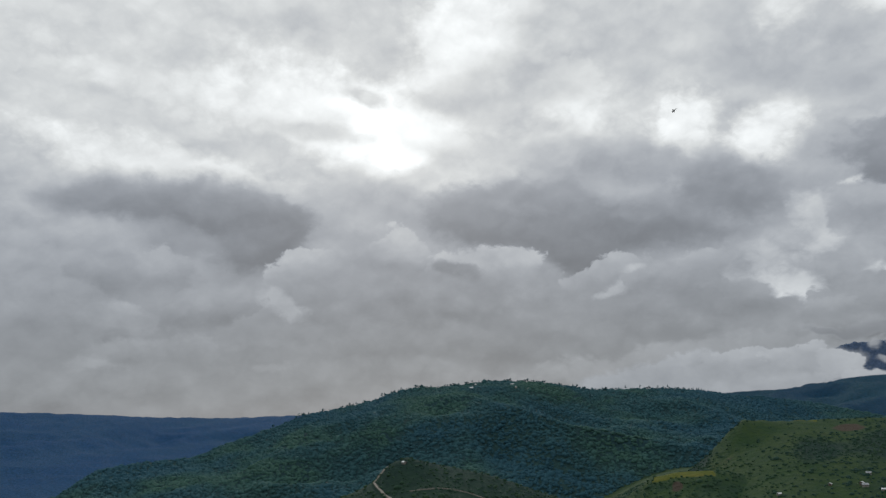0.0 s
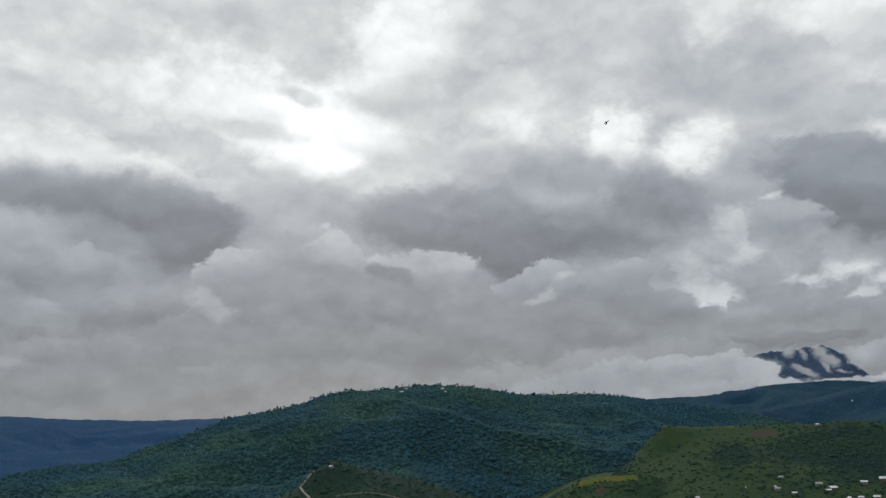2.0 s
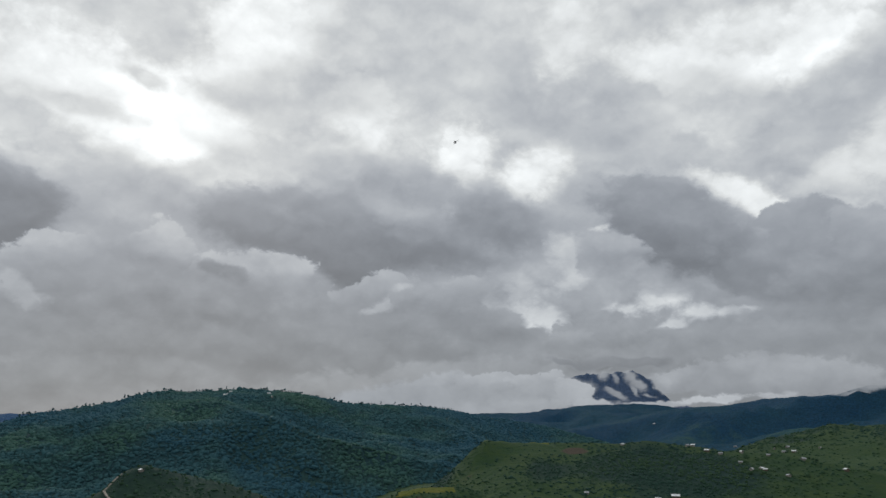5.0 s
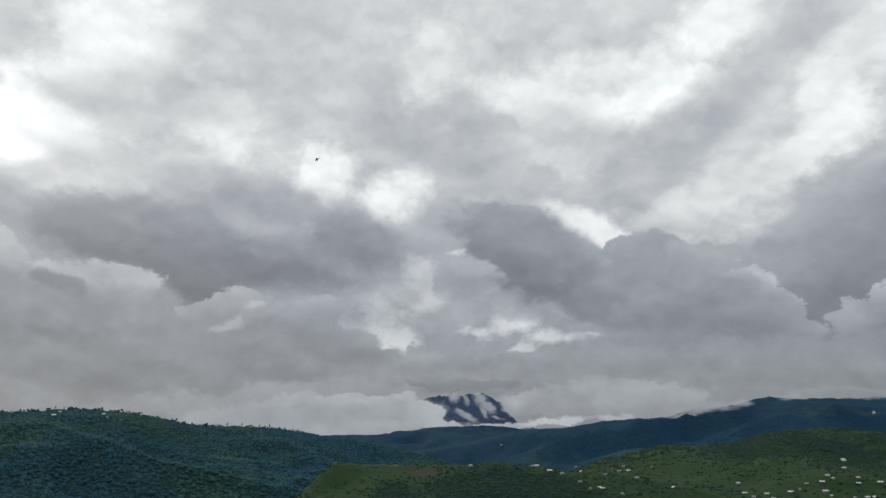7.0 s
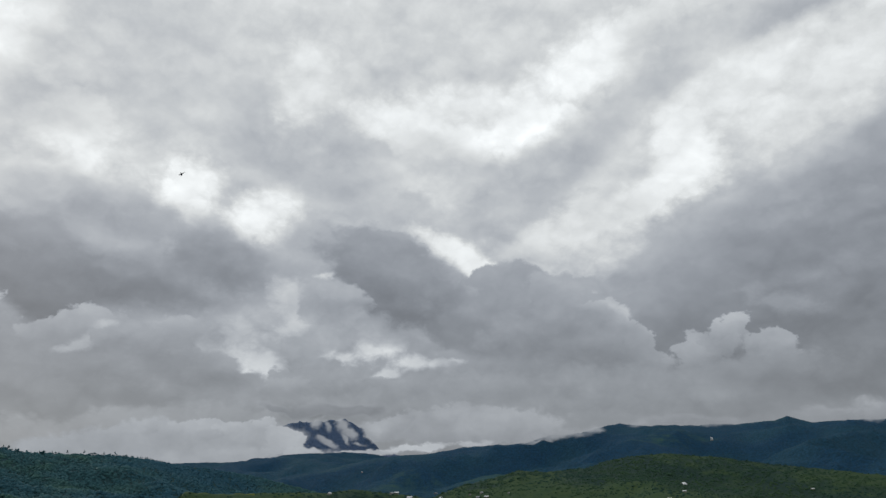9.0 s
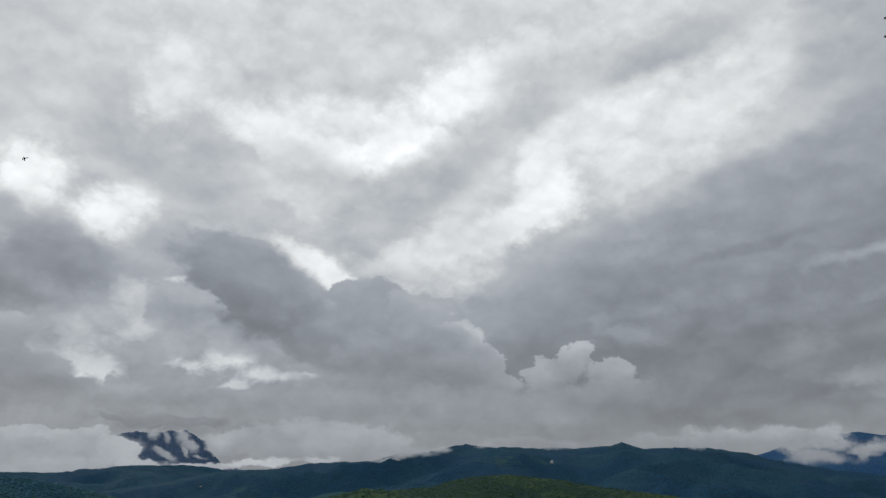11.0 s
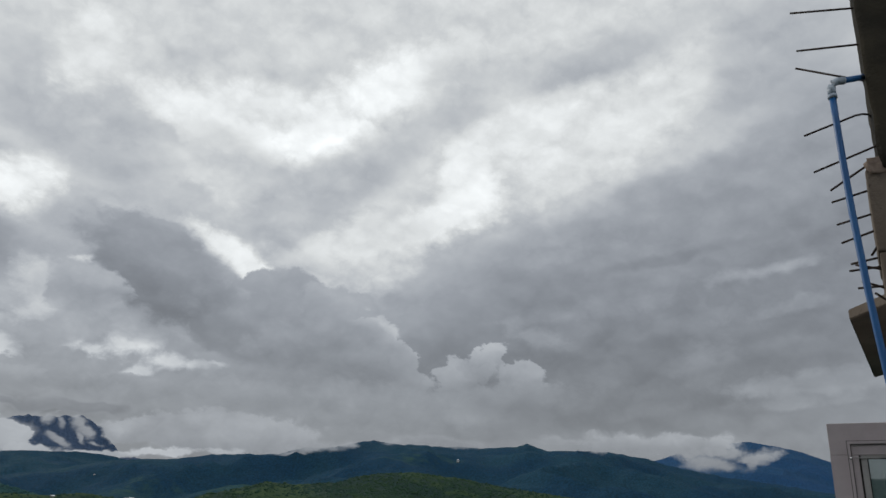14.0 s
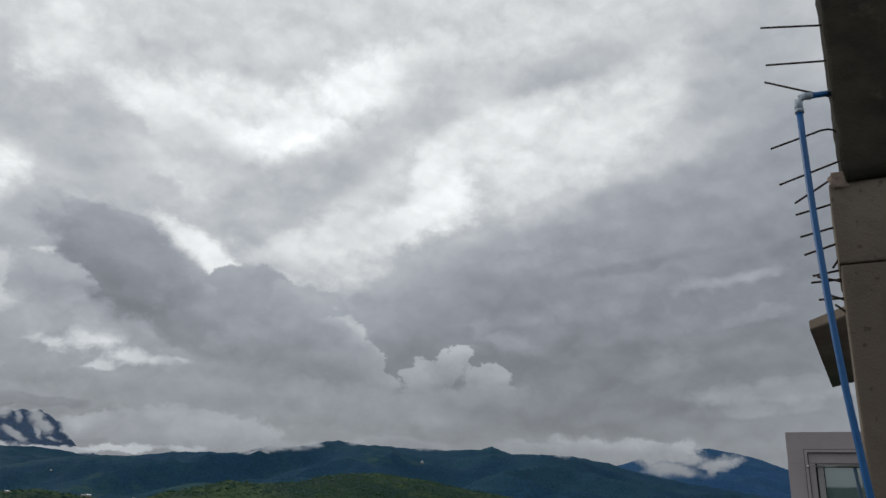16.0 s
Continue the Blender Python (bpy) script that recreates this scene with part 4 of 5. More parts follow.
def build_ground():
    fine = np.arange(-36, 97, 0.12)
    coarse = np.arange(99, 322, 3.0)
    b = np.concatenate([fine, coarse])
    r = np.concatenate([[15, 40, 80, 140, 220, 300, 380], np.arange(440, 2300, 9.0), np.arange(2300, 4960, 38.0)])
    B, R = np.meshgrid(b, r, indexing="ij")
    Z, which = land(np.where(B > 180, B - 360, B), R)
    X, Y = R * np.sin(np.radians(B)), R * np.cos(np.radians(B))
    nb, nr = B.shape
    co = np.concatenate([[[0, 0, -12 + EYE.z]], np.stack([X, Y, Z + EYE.z], -1).reshape(-1, 3)])
    idx = 1 + np.arange(nb * nr).reshape(nb, nr)
    nxt = np.roll(idx, -1, 0)
    quads = np.stack([idx[:, :-1], idx[:, 1:], nxt[:, 1:], nxt[:, :-1]], -1).reshape(-1, 4)[:, ::-1]
    tris = np.stack([np.zeros(nb, int), nxt[:, 0], idx[:, 0]], -1)
    me = bpy.data.meshes.new("ground")
    me.vertices.add(len(co))
    me.vertices.foreach_set("co", co.ravel())
    me.loops.add(quads.size + tris.size)
    me.loops.foreach_set("vertex_index", np.concatenate([quads.ravel(), tris.ravel()]))
    me.polygons.add(len(quads) + len(tris))
    me.polygons.foreach_set("loop_start", np.concatenate([np.arange(len(quads)) * 4, quads.size + np.arange(len(tris)) * 3]))
    for m in (WOODS_NEAR, WOODS_MID_HAZE, WOODS_FAR_HAZE, WOODS_HAZE_BLUE, WOODS_HAZY):
        me.materials.append(m)
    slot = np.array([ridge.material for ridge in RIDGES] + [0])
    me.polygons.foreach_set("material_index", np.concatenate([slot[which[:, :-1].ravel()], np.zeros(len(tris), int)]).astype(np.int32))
    me.update(calc_edges=True)
    me.shade_smooth()
    grass, bare, crop = grass_cover(np.where(B > 180, B - 360, B), R, which)
    for name, values in (("grass", grass), ("bare", bare), ("crop", crop)):
        layer = me.attributes.new(name, "FLOAT", "POINT")
        layer.data.foreach_set("value", np.concatenate([[0.5], values.ravel()]).astype(np.float32))
    return tagged(new("ground", me), "wooded green hills and mountains tinted blue for haze, round a valley", "ground", kind="structure")


build_ground()


def low_cloud_sheet(b0, b1, r0, r1, distance, clouds, label):
    """A far backdrop of low cloud in front of the highest peaks."""
    bm = bmesh.new()
    rows = []
    for k in range(41):
        b = b0 + (b1 - b0) * k / 40
        rows.append([bm.verts.new(EYE + distance * toward(b, r)) for r in (r0, (r0 + r1) / 2, r1)])
    for a, b in zip(rows, rows[1:]):
        for k in range(2):
            bm.faces.new((a[k], b[k], b[k + 1], a[k + 1]))
    m = bpy.data.materials.new("low_cloud")
    m.use_nodes = True
    m.node_tree.nodes.clear()
    n = Net(m.node_tree)
    here = n.node("ShaderNodeTexCoord").outputs["Object"]
    way = n.vec("NORMALIZE", n.vec("SUBTRACT", here, tuple(EYE)))
    c = n.node("ShaderNodeGroup", dict(node_tree=clouds), Way=way)
    glow = n.node("ShaderNodeEmission", None, Color=c.outputs["Colour"], Strength=1.0)
    gone = n.node("ShaderNodeBsdfTransparent")
    both = n.node("ShaderNodeMixShader", None, i0=c.outputs["Cover"], i1=gone.outputs[0], i2=glow.outputs[0])
    n.node("ShaderNodeOutputMaterial", None, Surface=both.outputs[0])
    ob = part("backdrop_low_cloud", bm, m)
    return tagged(ob, label, "cloud", kind="structure")


low_cloud_sheet(6, 50, 1.2, 8.5, 4250, LOW_CLOUDS, "low white cloud lying before the high peaks")
low_cloud_sheet(36, 86, 1.2, 7.5, 2600, CREST_CLOUDS, "ragged grey cloud trailing over a mountain crest")


def canopy(name, count, b0, b1, r0, r1, ridges, size, material, label, keep):
    """Many tree crowns, each an uneven faceted ball, as one mass of woods."""
    b = SEED.uniform(b0, b1, count * 3)
    r = np.sqrt(SEED.uniform(r0 ** 2, r1 ** 2, count * 3))
    z, which = land(b, r)
    grass, bare, crop = grass_cover(b, r, which)
    ok = np.isin(which, ridges) & (SEED.uniform(0, 1, count * 3) < keep(grass)) & (bare < 0.4) & (crop < 0.2)
    b, r, z = b[ok][:count], r[ok][:count], z[ok][:count]
    n = len(b)
    ball = bmesh.new()
    bmesh.ops.create_icosphere(ball, subdivisions=1, radius=1.0)
    v = np.array([w.co[:] for w in ball.verts])
    f = np.array([[w.index for w in face.verts] for face in ball.faces])
    ball.free()
    s = SEED.lognormal(0, 0.3, n) * size
    pts = v[None] * (1 + SEED.uniform(-0.25, 0.25, (n, len(v), 1)))
    pts = pts * s[:, None, None] * np.array([1, 1, 0.7])
    base = np.stack([r * np.sin(np.radians(b)), r * np.cos(np.radians(b)), z + EYE.z + s * 0.02], -1)
    co = (pts + base[:, None]).reshape(-1, 3)
    faces = (f[None] + (np.arange(n) * len(v))[:, None, None]).reshape(-1, 3)
    me = bpy.data.meshes.new(name)
    me.vertices.add(len(co))
    me.vertices.foreach_set("co", co.ravel())
    me.loops.add(faces.size)
    me.loops.foreach_set("vertex_index", faces.ravel())
    me.polygons.add(len(faces))
    me.polygons.foreach_set("loop_start", np.arange(len(faces)) * 3)
    me.materials.append(material)
    me.update(calc_edges=True)
    me.shade_smooth()
    return tagged(new(name, me), label, "woods", kind="stuff")


SIDE = Matrix.Translation(EYE) @ pose(0, 0, 0, 0, 0, -86)


def thing(name, label, category, group="", m=SIDE):
    ob = new(name)
    ob.matrix_world = m
    return tagged(ob, label, category, group)


canopy("main_hill_woods", 74000, -30, 32, 900, 2350, [1], 3.3, LEAVES_MID_HAZE, "dense dark green forest covering the main hill", lambda g: 1 - 0.8 * g)
canopy("spur_woods", 12000, 6, 46, 600, 1150, [2, 11, -1], 1.5, LEAVES_NEAR, "scrub and small trees on the terraced spur", lambda g: 0.85 - 0.85 * g)
canopy("knoll_scrub", 1800, -12, 14, 700, 1150, [10], 1.8, LEAVES_NEAR, "scrub dotted over the grassy knoll", lambda g: 0.75 - 0.72 * g)
canopy("slope_woods", 18000, 32, 80, 800, 1800, [5, -1], 1.9, LEAVES_NEAR, "trees and scrub on the green village slope", lambda g: 0.85 - 0.85 * g)


# ---- dirt roads on the knoll ----
def road(name, way, width):
    bm = bmesh.new()
    rows = []
    for (b0, r0), (b1, r1) in zip(way, way[1:]):
        for k in range(12):
            f = k / 12
            a, c = spot(b0 + (b1 - b0) * f, r0 + (r1 - r0) * f), spot(b0 + (b1 - b0) * (f + 0.02), r0 + (r1 - r0) * (f + 0.02))
            side = (c - a).cross(Vector((0, 0, 1))).normalized() * width / 2
            rows.append([bm.verts.new(p + Vector((0, 0, h))) for p, h in ((a - side, -0.5), (a - side, 0.7), (a + side, 0.7), (a + side, -0.5))])
    for p, q in zip(rows, rows[1:]):
        for k in range(3):
            bm.faces.new((p[k], q[k], q[k + 1], p[k + 1]))
    bmesh.ops.recalc_face_normals(bm, faces=bm.faces)
    return tagged(part(name, bm, ROAD_EARTH), "pale dirt road cut across the grassy knoll", "road", kind="structure")


road("road_lower", [(-3.9, 1020), (-4.9, 1006), (-4.7, 985), (-4.2, 955), (-3.2, 918), (-1.5, 902), (0.5, 880)], 3.4)
road("road_upper", [(-2.4, 946), (-1.0, 947), (0.6, 950), (2.0, 952), (3.4, 950), (5.0, 930)], 2.4)


# ---- houses ----
def house(style):
    """A small hillside house with a pitched sheet-metal roof, about 8 by 6 m."""
    ob = thing("house", ("small house with pale plaster walls and a white metal roof", "timber house with a pale metal roof", "small house with a grey metal roof")[style], "house", "houses on the hillsides", Matrix())
    long, deep, high = 3.6, 2.4, 2.1
    wall = part("wall", box(bmesh.new(), -long, long, -deep, deep, -1.5, high), (HOUSE_WALL, HOUSE_DARK, HOUSE_WALL)[style], ob)
    for side in (-1, 1):
        bm = bmesh.new()
        lo, hi = (side * (deep + 0.7), high - 0.25), (0.0, high + 1.5)
        pts = [(-long - 0.6, *lo), (long + 0.6, *lo), (long + 0.6, *hi), (-long - 0.6, *hi)]
        top = [bm.verts.new((x, y, z + 0.14)) for x, y, z in pts]
        low = [bm.verts.new(p) for p in pts]
        bm.faces.new(top), bm.faces.new(low[::-1])
        for k in range(4):
            bm.faces.new((low[k], low[(k + 1) % 4], top[(k + 1) % 4], top[k]))
        bmesh.ops.recalc_face_normals(bm, faces=bm.faces)
        part("roof_slope", bm, (ROOF_PALE, ROOF_PALE, ROOF_GREY)[style], ob)
    for x in (-long, long):
        bm = bmesh.new()
        tri = [bm.verts.new((x * 0.998, y, z)) for y, z in ((-deep, high - 0.01), (deep, high - 0.01), (0, high + 1.4))]
        bm.faces.new(tri)
        part("gable", bm, (HOUSE_WALL, HOUSE_DARK, HOUSE_WALL)[style], ob)
    for x in (-2.4, 2.0):
        part("window", box(bmesh.new(), x - 0.5, x + 0.5, -deep - 0.04, -deep + 0.1, 0.8, 1.7, 0.02), PANE_DARK, ob)
    part("door", box(bmesh.new(), -0.5, 0.5, -deep - 0.05, -deep + 0.1, -0.2, 1.8, 0.02), HOUSE_DARK, ob)
    return ob


HOUSES = []


def settle(b, r, size, turn, style):
    """A house at a bearing and distance, its front roughly to the valley."""
    m = Matrix.Translation(spot(b, r) + Vector((0, 0, 0.2))) @ pose(0, 0, 0, 0, 0, -b + turn)
    while len(HOUSES) <= style:
        HOUSES.append(house(len(HOUSES)))
    first, size = HOUSES[style], size * 0.74
    if "placed" in first:
        copy_thing(first, m).scale = (size, size, size)
    else:
        first["placed"] = 1
        first.matrix_world = m
        first.scale = (size, size, size)


settle(30.59, 1072, 0.85, 40, 0)
settle(34.97, 1076, 0.90, 40, 2)
settle(35.31, 1080, 1.00, 0, 0)
settle(36.22, 1060, 1.11, -20, 1)
settle(37.08, 1052, 0.97, 0, 2)
settle(38.05, 2216, 1.21, 40, 2)
settle(38.42, 1064, 0.91, -60, 0)
settle(38.31, 1020, 0.84, 0, 2)
settle(38.95, 996, 1.05, 80, 0)
settle(39.60, 1004, 0.81, 40, 0)
settle(39.82, 1000, 0.87, 0, 1)
settle(40.49, 1432, 0.94, 80, 2)
settle(41.05, 1392, 1.04, -20, 2)
settle(41.30, 1428, 1.04, 40, 2)
settle(41.65, 1384, 1.14, 0, 1)
settle(40.07, 1052, 0.79, 0, 2)
settle(43.22, 1388, 0.84, 80, 2)
settle(44.62, 1032, 1.06, -60, 1)
settle(41.19, 988, 0.92, -60, 2)
settle(42.17, 1048, 0.98, 40, 2)
settle(50.46, 1144, 0.98, 15, 0)
settle(48.74, 1244, 1.09, 40, 0)
settle(51.34, 1104, 1.03, 15, 0)
settle(49.12, 1144, 1.04, 0, 1)
settle(49.64, 1116, 0.86, 0, 2)
settle(50.85, 1104, 1.09, -20, 0)
settle(52.92, 1180, 0.89, 0, 2)
settle(53.86, 1176, 1.11, 0, 1)
settle(54.23, 1196, 0.92, -20, 0)
settle(54.50, 1188, 0.77, 40, 0)
settle(55.93, 1196, 0.90, 40, 1)
settle(55.92, 1180, 0.97, 15, 0)
settle(53.99, 1152, 1.15, 15, 0)
settle(54.29, 1140, 0.78, 40, 0)
settle(55.24, 1452, 1.13, -20, 1)
settle(55.23, 1296, 0.99, 0, 0)
settle(57.15, 1188, 1.14, 15, 1)
settle(55.10, 1132, 0.89, 0, 2)
settle(55.65, 1140, 0.90, -60, 2)
settle(56.29, 1140, 1.01, 40, 0)
settle(56.76, 1140, 1.00, -60, 1)
settle(52.47, 1168, 0.92, 80, 0)
settle(51.94, 1160, 1.12, -20, 1)
settle(57.36, 2600, 1.20, 40, 1)
settle(32.84, 2620, 0.94, -20, 1)
settle(22.61, 828, 0.76, 40, 0)
settle(25.70, 856, 0.77, 80, 1)
settle(27.52, 860, 0.94, 80, 1)
settle(27.69, 856, 0.99, 15, 2)
settle(28.71, 848, 0.76, 0, 0)
settle(30.21, 868, 1.14, 15, 2)
settle(30.97, 860, 1.30, 40, 1)
settle(30.74, 856, 0.82, 0, 1)
settle(31.92, 840, 1.05, -60, 1)
settle(32.55, 844, 0.87, -20, 0)
settle(32.82, 880, 1.06, 0, 0)
settle(33.98, 892, 1.49, 0, 1)
settle(27.99, 884, 0.85, 0, 2)
settle(33.41, 848, 1.01, 0, 0)
settle(28.50, 2160, 1.24, 15, 0)
settle(5.50, 1800, 1.16, -60, 0)
settle(6.42, 1800, 0.98, 80, 0)
settle(2.33, 1800, 1.38, -20, 1)
settle(2.63, 1848, 1.05, 0, 0)
settle(5.29, 1844, 1.20, 0, 1)
settle(-2.76, 1004, 1.07, -60, 0)
settle(57.37, 2540, 1.37, 15, 0)
settle(55.29, 1440, 1.07, 15, 0)
settle(63.19, 1500, 0.92, 40, 1)


# ---- trees standing on the skyline of the main hill ----
def tree(seed, tall, spread):
    rng = random.Random(seed)
    ob = thing("tree", "dark green broad-leaved tree standing on the ridge", "tree", "trees on the ridge", Matrix())
    bm = tube(bmesh.new(), [(0, 0, -1), (0.1, 0.05, tall * 0.35), (0.0, 0.1, tall * 0.75)], 0.28, 7, 0.35)
    for k in range(4):
        a = k * 1.7 + rng.random()
        tube(bm, [(0.05, 0.05, tall * (0.35 + 0.08 * k)), (math.cos(a) * spread * 0.6, math.sin(a) * spread * 0.6, tall * (0.5 + 0.09 * k))], 0.12, 5, 0.4)
    part("trunk", bm, BARK, ob)
    bm = bmesh.new()
    for k in range(22):
        a, u = rng.uniform(0, 6.3), rng.uniform(0.0, 1.0)
        z = tall * (0.38 + 0.6 * u)
        reach = spread * math.sqrt(max(0.05, 1 - (2 * u - 0.8) ** 2)) * rng.uniform(0.3, 1.0)
        s = rng.uniform(0.16, 0.34) * spread * 1.25
        q = bmesh.ops.create_icosphere(bm, subdivisions=1, radius=s, matrix=Matrix.Translation((reach * math.cos(a), reach * math.sin(a), z)))
        for v in q["verts"]:
            v.co += Vector((rng.uniform(-1, 1), rng.uniform(-1, 1), rng.uniform(-1, 1))) * s * 0.3
    part("crown", bm, LEAVES_MID_HAZE, ob)
    return ob


KINDS = [tree(1, 9.0, 3.0), tree(2, 7.0, 3.4), tree(3, 11.0, 2.6), tree(4, 6.0, 2.6)]
picker = random.Random(5)
used = set()
b = -12.0
while b < 19.6:
    kind = picker.choice((0, 1, 1, 2, 3, 3, 3))
    d, z = RIDGES[1].crest(np.array([b]))
    m = Matrix.Translation(spot(b, float(d[0]) - picker.uniform(-4, 8)) + Vector((0, 0, 0.8))) @ pose(0, 0, 0, 0, 0, picker.uniform(0, 360))
    size = picker.uniform(0.45, 0.9)
    if kind in used:
        copy_thing(KINDS[kind], m).scale = (size, size, size * picker.uniform(0.9, 1.2))
    else:
        used.add(kind)
        KINDS[kind].matrix_world = m
    b += picker.choice((0.08, 0.12, 0.15, 0.2, 0.3, 0.5)) * (1.6 if b < -5 else 1.0)


# ---- things beside the terrace; local x to the right, y away, z above the eye, facing bearing 86 ----
column = thing("concrete_column", "weathered grey concrete column with a mould-black top and bare rebar", "column")
part("shaft", box(bmesh.new(), 0.062, 0.62, 4.2, 4.75, -12.0, 1.275, 0.012), CONCRETE, column)
part("upper_shaft", box(bmesh.new(), 0.056, 0.62, 4.195, 4.75, 1.279, 1.72, 0.01), CONCRETE, column)


def rough_block(x0, x1, y0, y1, z0, z1, cuts, amount, seed):
    bm = bmesh.new()
    box(bm, x0, x1, y0, y1, z0, z1)
    bmesh.ops.subdivide_edges(bm, edges=bm.edges, cuts=cuts, use_grid_fill=True)
    for v in bm.verts:
        p = v.co * 9 + Vector((seed, 0, 0))
        v.co += noise.noise_vector(p) * amount + noise.noise_vector(p * 3.1) * amount * 0.5
    return bm


part("top_block", rough_block(0.133, 0.75, 4.18, 4.9, 1.722, 3.7, 26, 0.010, 3), MOULD, column, "mould-blackened concrete block", smooth=True)
part("broken_corner", rough_block(0.072, 0.15, 4.19, 4.34, 1.69, 1.775, 8, 0.022, 8), MORTAR, column, "crumbling pinkish mortar", smooth=True)


def bar(*points):
    """A bare steel bar with fine ribs, sticking out of the column."""
    points = [Vector(p) for p in points]
    first = points[0] + (points[0] - points[1]).normalized() * 0.05
    bm = tube(bmesh.new(), [first, *points], 0.0062, 8)
    part("rebar", bm, STEEL, column, smooth=True)


bar((0.140, 4.42, 2.823), (-0.196, 4.42, 2.898))
bar((0.141, 4.42, 2.580), (-0.190, 4.42, 2.633))
bar((0.143, 4.42, 2.337), (-0.207, 4.42, 2.520))
bar((0.140, 4.42, 2.100), (0.132, 4.42, 2.118), (0.118, 4.42, 2.136), (0.093, 4.42, 2.145), (0.055, 4.42, 2.144), (0.020, 4.42, 2.135), (-0.212, 4.42, 2.079))
bar((0.147, 4.42, 1.945), (-0.188, 4.42, 1.847))
bar((0.078, 4.30, 1.790), (-0.118, 4.42, 1.725))
bar((0.069, 4.42, 1.693), (-0.122, 4.42, 1.654))
bar((0.076, 4.42, 1.560), (-0.112, 4.42, 1.522))
bar((0.082, 4.42, 1.468), (-0.103, 4.42, 1.416))
bar((0.080, 4.42, 1.401), (0.028, 4.42, 1.328))
bar((0.081, 4.42, 1.316), (-0.074, 4.42, 1.294))
bar((0.081, 4.44, 1.269), (-0.086, 4.44, 1.263))
bar((0.080, 4.41, 1.241), (-0.053, 4.41, 1.285))
bar((0.076, 4.43, 1.161), (-0.058, 4.43, 1.163))
bar((0.079, 4.41, 1.139), (-0.033, 4.41, 1.192))
bar((0.070, 4.44, 1.083), (0.017, 4.44, 1.132))

pipe = thing("drain_pipe", "blue plastic drain pipe with a grey elbow at its top", "pipe")
part("pipe_run", tube(bmesh.new(), [(-0.035, 3.9, 2.036), (-0.035, 3.9, 1.882), (-0.032, 3.9, 1.632), (-0.027, 3.9, 1.392), (-0.019, 3.9, 1.19), (-0.011, 3.9, 0.996), (0.001, 3.9, 0.795), (0.014, 3.9, 0.601), (0.029, 3.9, 0.428), (0.044, 3.9, 0.26), (0.055, 3.9, 0.14), (0.075, 3.95, -0.3), (0.08, 4.0, -2), (0.08, 4.0, -12)], 0.0158, 20), PVC_BLUE, pipe, smooth=True)
part("elbow", tube(bmesh.new(), [(-0.035, 3.9, 2.02), (-0.035, 3.9, 2.055), (-0.032, 3.9, 2.078), (-0.022, 3.9, 2.093), (-0.004, 3.905, 2.101), (0.026, 3.925, 2.108)], 0.0195, 20), PVC_GREY, pipe, "pale grey elbow", smooth=True)
part("collar", tube(bmesh.new(), [(-0.035, 3.9, 2.008), (-0.035, 3.9, 2.028)], 0.022, 20), PVC_GREY, pipe, smooth=True)
part("outlet", tube(bmesh.new(), [(0.02, 3.92, 2.106), (0.175, 4.5, 2.41)], 0.0158, 20), PVC_BLUE, pipe, smooth=True)

# sunshade slab of the next building
shade = thing("sunshade_slab", "thin grey concrete sunshade slab with a dark underside", "sunshade")
bm = bmesh.new()
plan = [(-0.20, 7.5), (0.72, 6.1), (0.9, 9.3), (-0.111, 10.8)]
low, top = [[bm.verts.new((x, y, z)) for x, y in plan] for z in (1.695, 1.785)]
bm.faces.new(low), bm.faces.new(top[::-1])
for k in range(4):
    bm.faces.new((low[k], low[(k + 1) % 4], top[(k + 1) % 4], top[k]))
bmesh.ops.recalc_face_normals(bm, faces=bm.faces)
bmesh.ops.bevel(bm, geom=list(bm.edges), offset=0.008, segments=2, affect="EDGES")
part("slab", bm, CONCRETE, shade)
part("wall_behind", box(bmesh.new(), 0.70, 1.2, 6.3, 9.4, -12, 2.2), PLASTER, shade)

# pale wall end with a framed window
wall = thing("window_wall", "pale plaster wall end with a moulded window surround", "wall")
X0, Z0 = -0.395, 0.643
part("left_pier", box(bmesh.new(), X0, X0 + 0.17, 6.0, 6.3, -12.0, Z0 - 0.21), PLASTER, wall)
part("lintel", box(bmesh.new(), X0, 1.5, 6.0, 6.3, Z0 - 0.21, Z0, 0.004), PLASTER, wall)
part("right_pier", box(bmesh.new(), 1.1, 1.5, 6.0, 6.3, -12.0, Z0 - 0.21), PLASTER, wall)
part("sill_wall", box(bmesh.new(), X0 + 0.17, 1.1, 6.0, 6.3, -12.0, -0.9), PLASTER, wall)
made = {}
# thin dark strips either side of the moulding paint in its shading
for name, a, w, y, mat in (("moulding", 0.112, 0.016, 5.982, PLASTER), ("shade_strip", 0.128, 0.006, 5.992, GROOVE_SHADE), ("outer_shade_strip", 0.106, 0.006, 5.992, GROOVE_SHADE), ("gasket", 0.17, 0.012, 6.02, RUBBER), ("frame", 0.182, 0.036, 6.01, ALU), ("inner_gasket", 0.218, 0.006, 6.025, RUBBER)):
    b_ = bmesh.new()
    box(b_, X0 + a, X0 + a + w, y, y + 0.06, -0.89, Z0 - a - w - 0.01)
    box(b_, X0 + a, 1.09, y, y + 0.06, Z0 - a - w - 0.01, Z0 - a - 0.01)
    made[name] = part(name, b_, mat, made["frame"] if name == "inner_gasket" else wall)
part("pane", box(bmesh.new(), X0 + 0.224, 1.09, 6.04, 6.048, -0.89, Z0 - 0.234), GLASS, made["frame"], "reflecting window pane")
part("catch", box(bmesh.new(), X0 + 0.15, X0 + 0.30, 5.995, 6.012, Z0 - 0.232, Z0 - 0.226), ALU, made["frame"])
part("screw", tube(bmesh.new(), [(-0.269, 5.975, 0.411), (-0.269, 6.0, 0.411)], 0.008, 12), STEEL_BRIGHT, wall, "bright screw head", smooth=True)


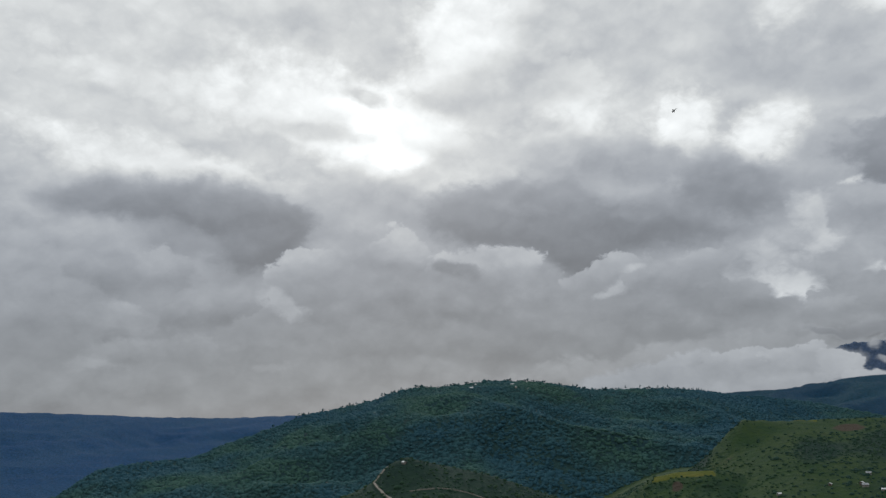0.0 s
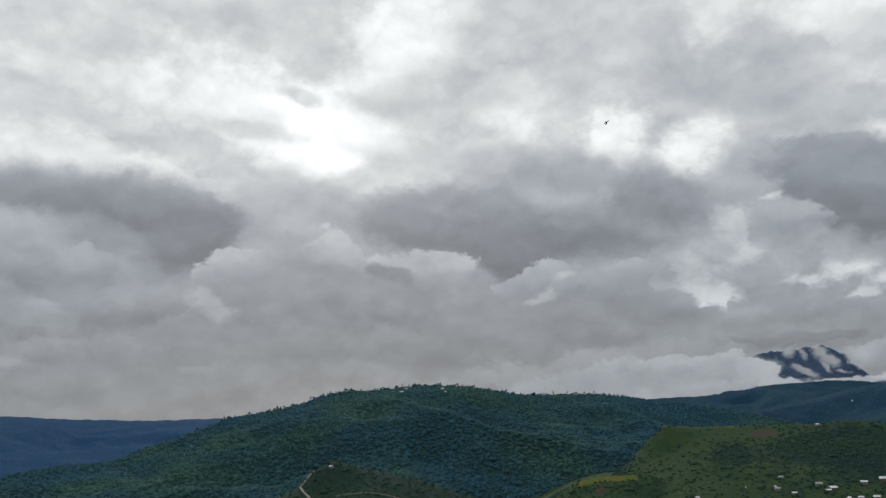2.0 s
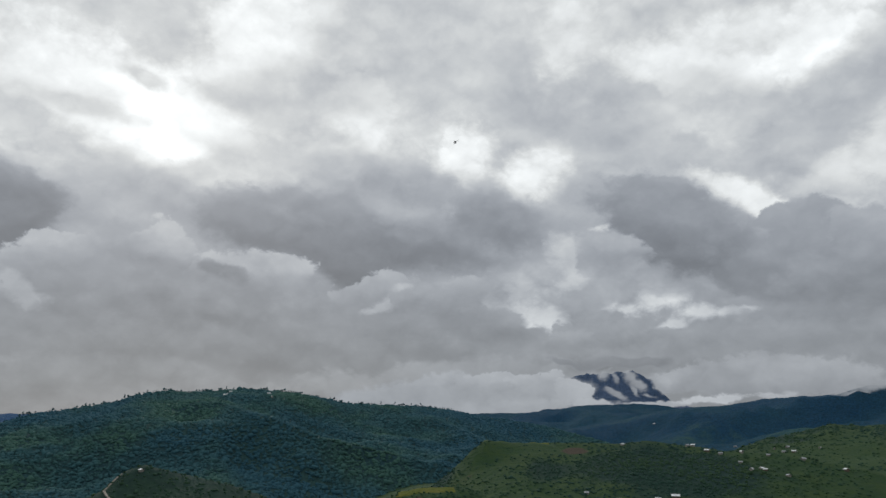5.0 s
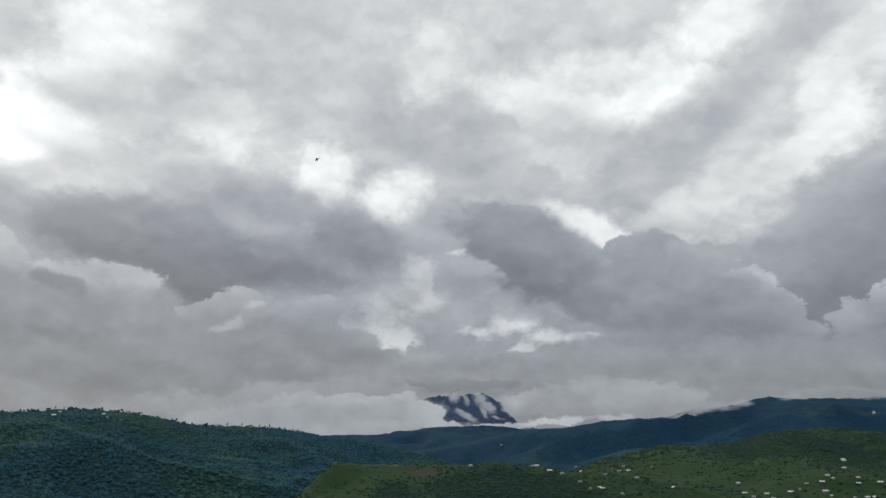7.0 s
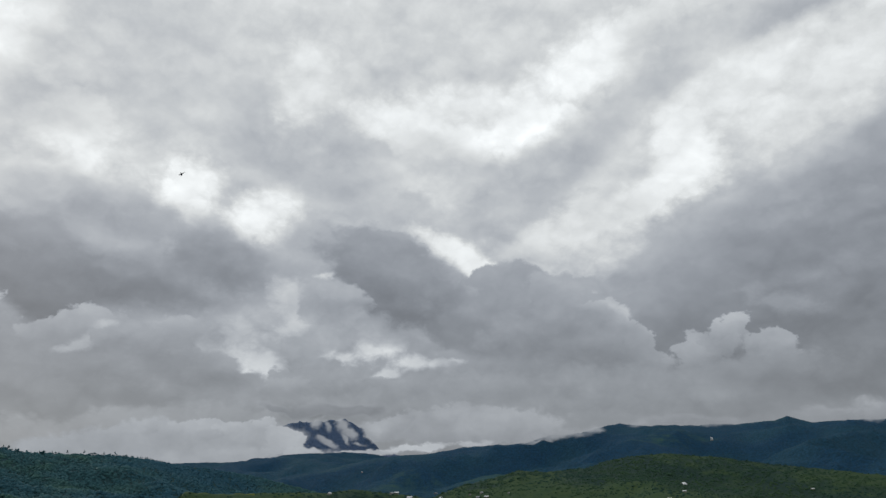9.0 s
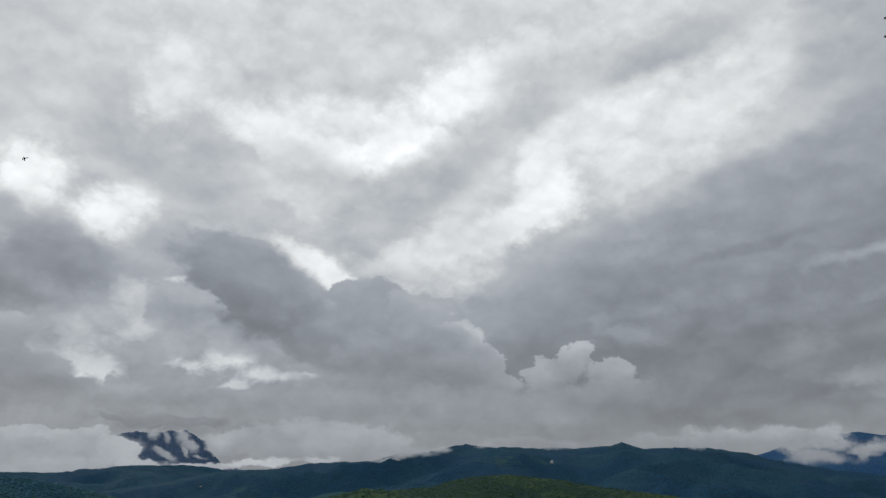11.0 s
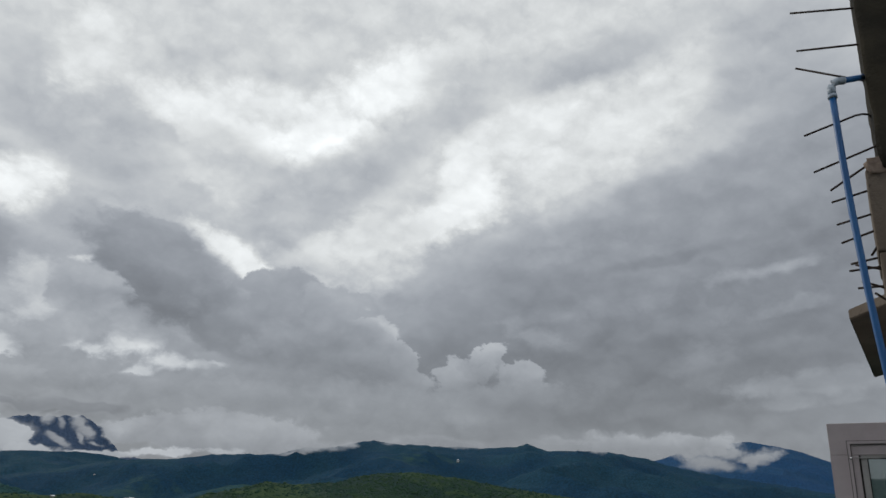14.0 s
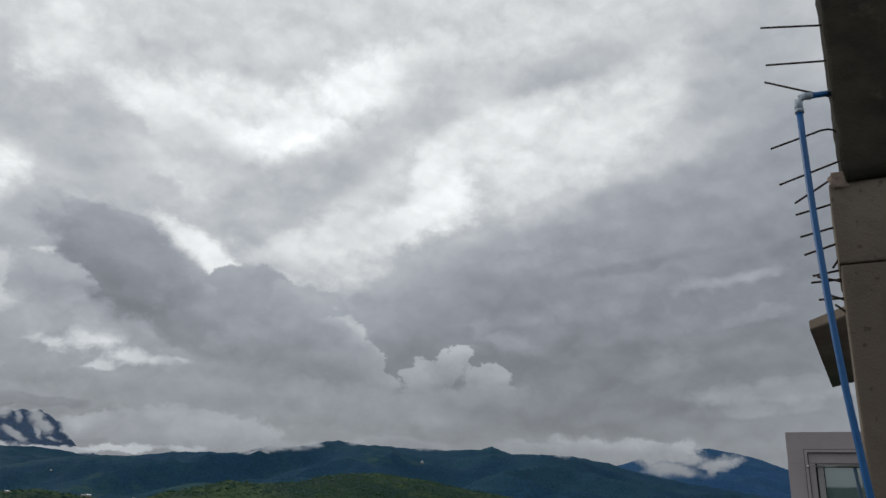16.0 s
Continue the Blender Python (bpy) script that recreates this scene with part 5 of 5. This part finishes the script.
# ---- leafy tree just beyond the wall ----
def leafy_tree(b, r, height, radius):
    ob = thing("leafy_tree", "leafy tree with yellow-green leaves rising behind the wall", "tree", m=Matrix.Translation(spot(b, r)))
    rng = random.Random(9)
    bm = tube(bmesh.new(), [(0, 0, -0.3), (0.1, 0.0, height * 0.4), (0.0, 0.1, height * 0.85)], 0.2, 10, 0.3)
    for k in range(8):
        a = k * 2.4
        z = height * (0.55 + 0.04 * k)
        tube(bm, [(0.05, 0.05, z), (math.cos(a) * radius * 0.7, math.sin(a) * radius * 0.7, z + height * 0.12)], 0.06, 6, 0.3)
    part("trunk", bm, BARK, ob)
    bm = bmesh.new()
    for k in range(2600):
        d = Vector((rng.gauss(0, 1), rng.gauss(0, 1), rng.gauss(0, 1))).normalized()
        lump = 1 + 0.22 * noise.noise(d * 3.0)
        p = Vector((d.x * radius, d.y * radius, d.z * height * 0.24)) * (rng.uniform(0.55, 1.0) ** 0.5) * lump + Vector((0, 0, height * 0.74))
        turn = Euler((rng.uniform(-0.9, 0.9), rng.uniform(-0.9, 0.9), rng.uniform(0, 6.3))).to_matrix()
        s = rng.uniform(0.09, 0.15)
        v = [bm.verts.new(p + turn @ Vector(c) * s) for c in ((-1, 0, 0), (-0.2, 0.42, 0.12), (1, 0, -0.15), (-0.2, -0.42, 0.12))]
        bm.faces.new((v[0], v[2], v[1])), bm.faces.new((v[0], v[3], v[2]))
    part("crown", bm, LEAF_TREE, ob)
    return ob


leafy_tree(83.6, 30.0, 13.5, 1.35)

# ---- the building under the terrace ----
base = thing("terrace_building", "plain plastered building with a flat concrete roof terrace", "building", m=Matrix())
part("walls", box(bmesh.new(), -4, 1.6, -6, 1.6, 0, 10.2), PLASTER, base)
part("roof_slab", box(bmesh.new(), -4.2, 1.8, -6.2, 1.8, 10.2, 10.4, 0.02), CONCRETE, base)


# ---- a small jet, far off against the cloud ----
jet = thing("jet_aircraft", "small dark grey jet flying below the clouds", "aircraft", m=look(EYE + 1900 * toward(18.7, 22.3), EYE, 65) @ pose(0, 0, 0, 25, 20, 0))
part("fuselage", tube(bmesh.new(), [(0, 7, 0), (0, 5.5, 0), (0, 2, 0.1), (0, -4, 0), (0, -6, 0)], 0.8, 10, 0.8), JET_GREY, jet)
for side in (-1, 1):
    for name, y0, y1, reach, back, z in (("wing", 1.5, -3.0, 4.8, -3.2, 0.0), ("tailplane", -4.2, -5.8, 2.4, -6.4, 0.0)):
        bm = bmesh.new()
        pts = [(0.5 * side, y0, z), (reach * side, back + 0.9, z), (reach * side, back, z), (0.5 * side, y1, z)]
        top, low = [[bm.verts.new((x, y, h + d)) for x, y, h in pts] for d in (0.12, -0.12)]
        bm.faces.new(top), bm.faces.new(low[::-1])
        for k in range(4):
            bm.faces.new((low[k], low[(k + 1) % 4], top[(k + 1) % 4], top[k]))
        bmesh.ops.recalc_face_normals(bm, faces=bm.faces)
        part(name, bm, JET_GREY, jet)
part("fin", box(bmesh.new(), -0.1, 0.1, -6.0, -4.0, 0.4, 2.6, 0.04), JET_GREY, jet)
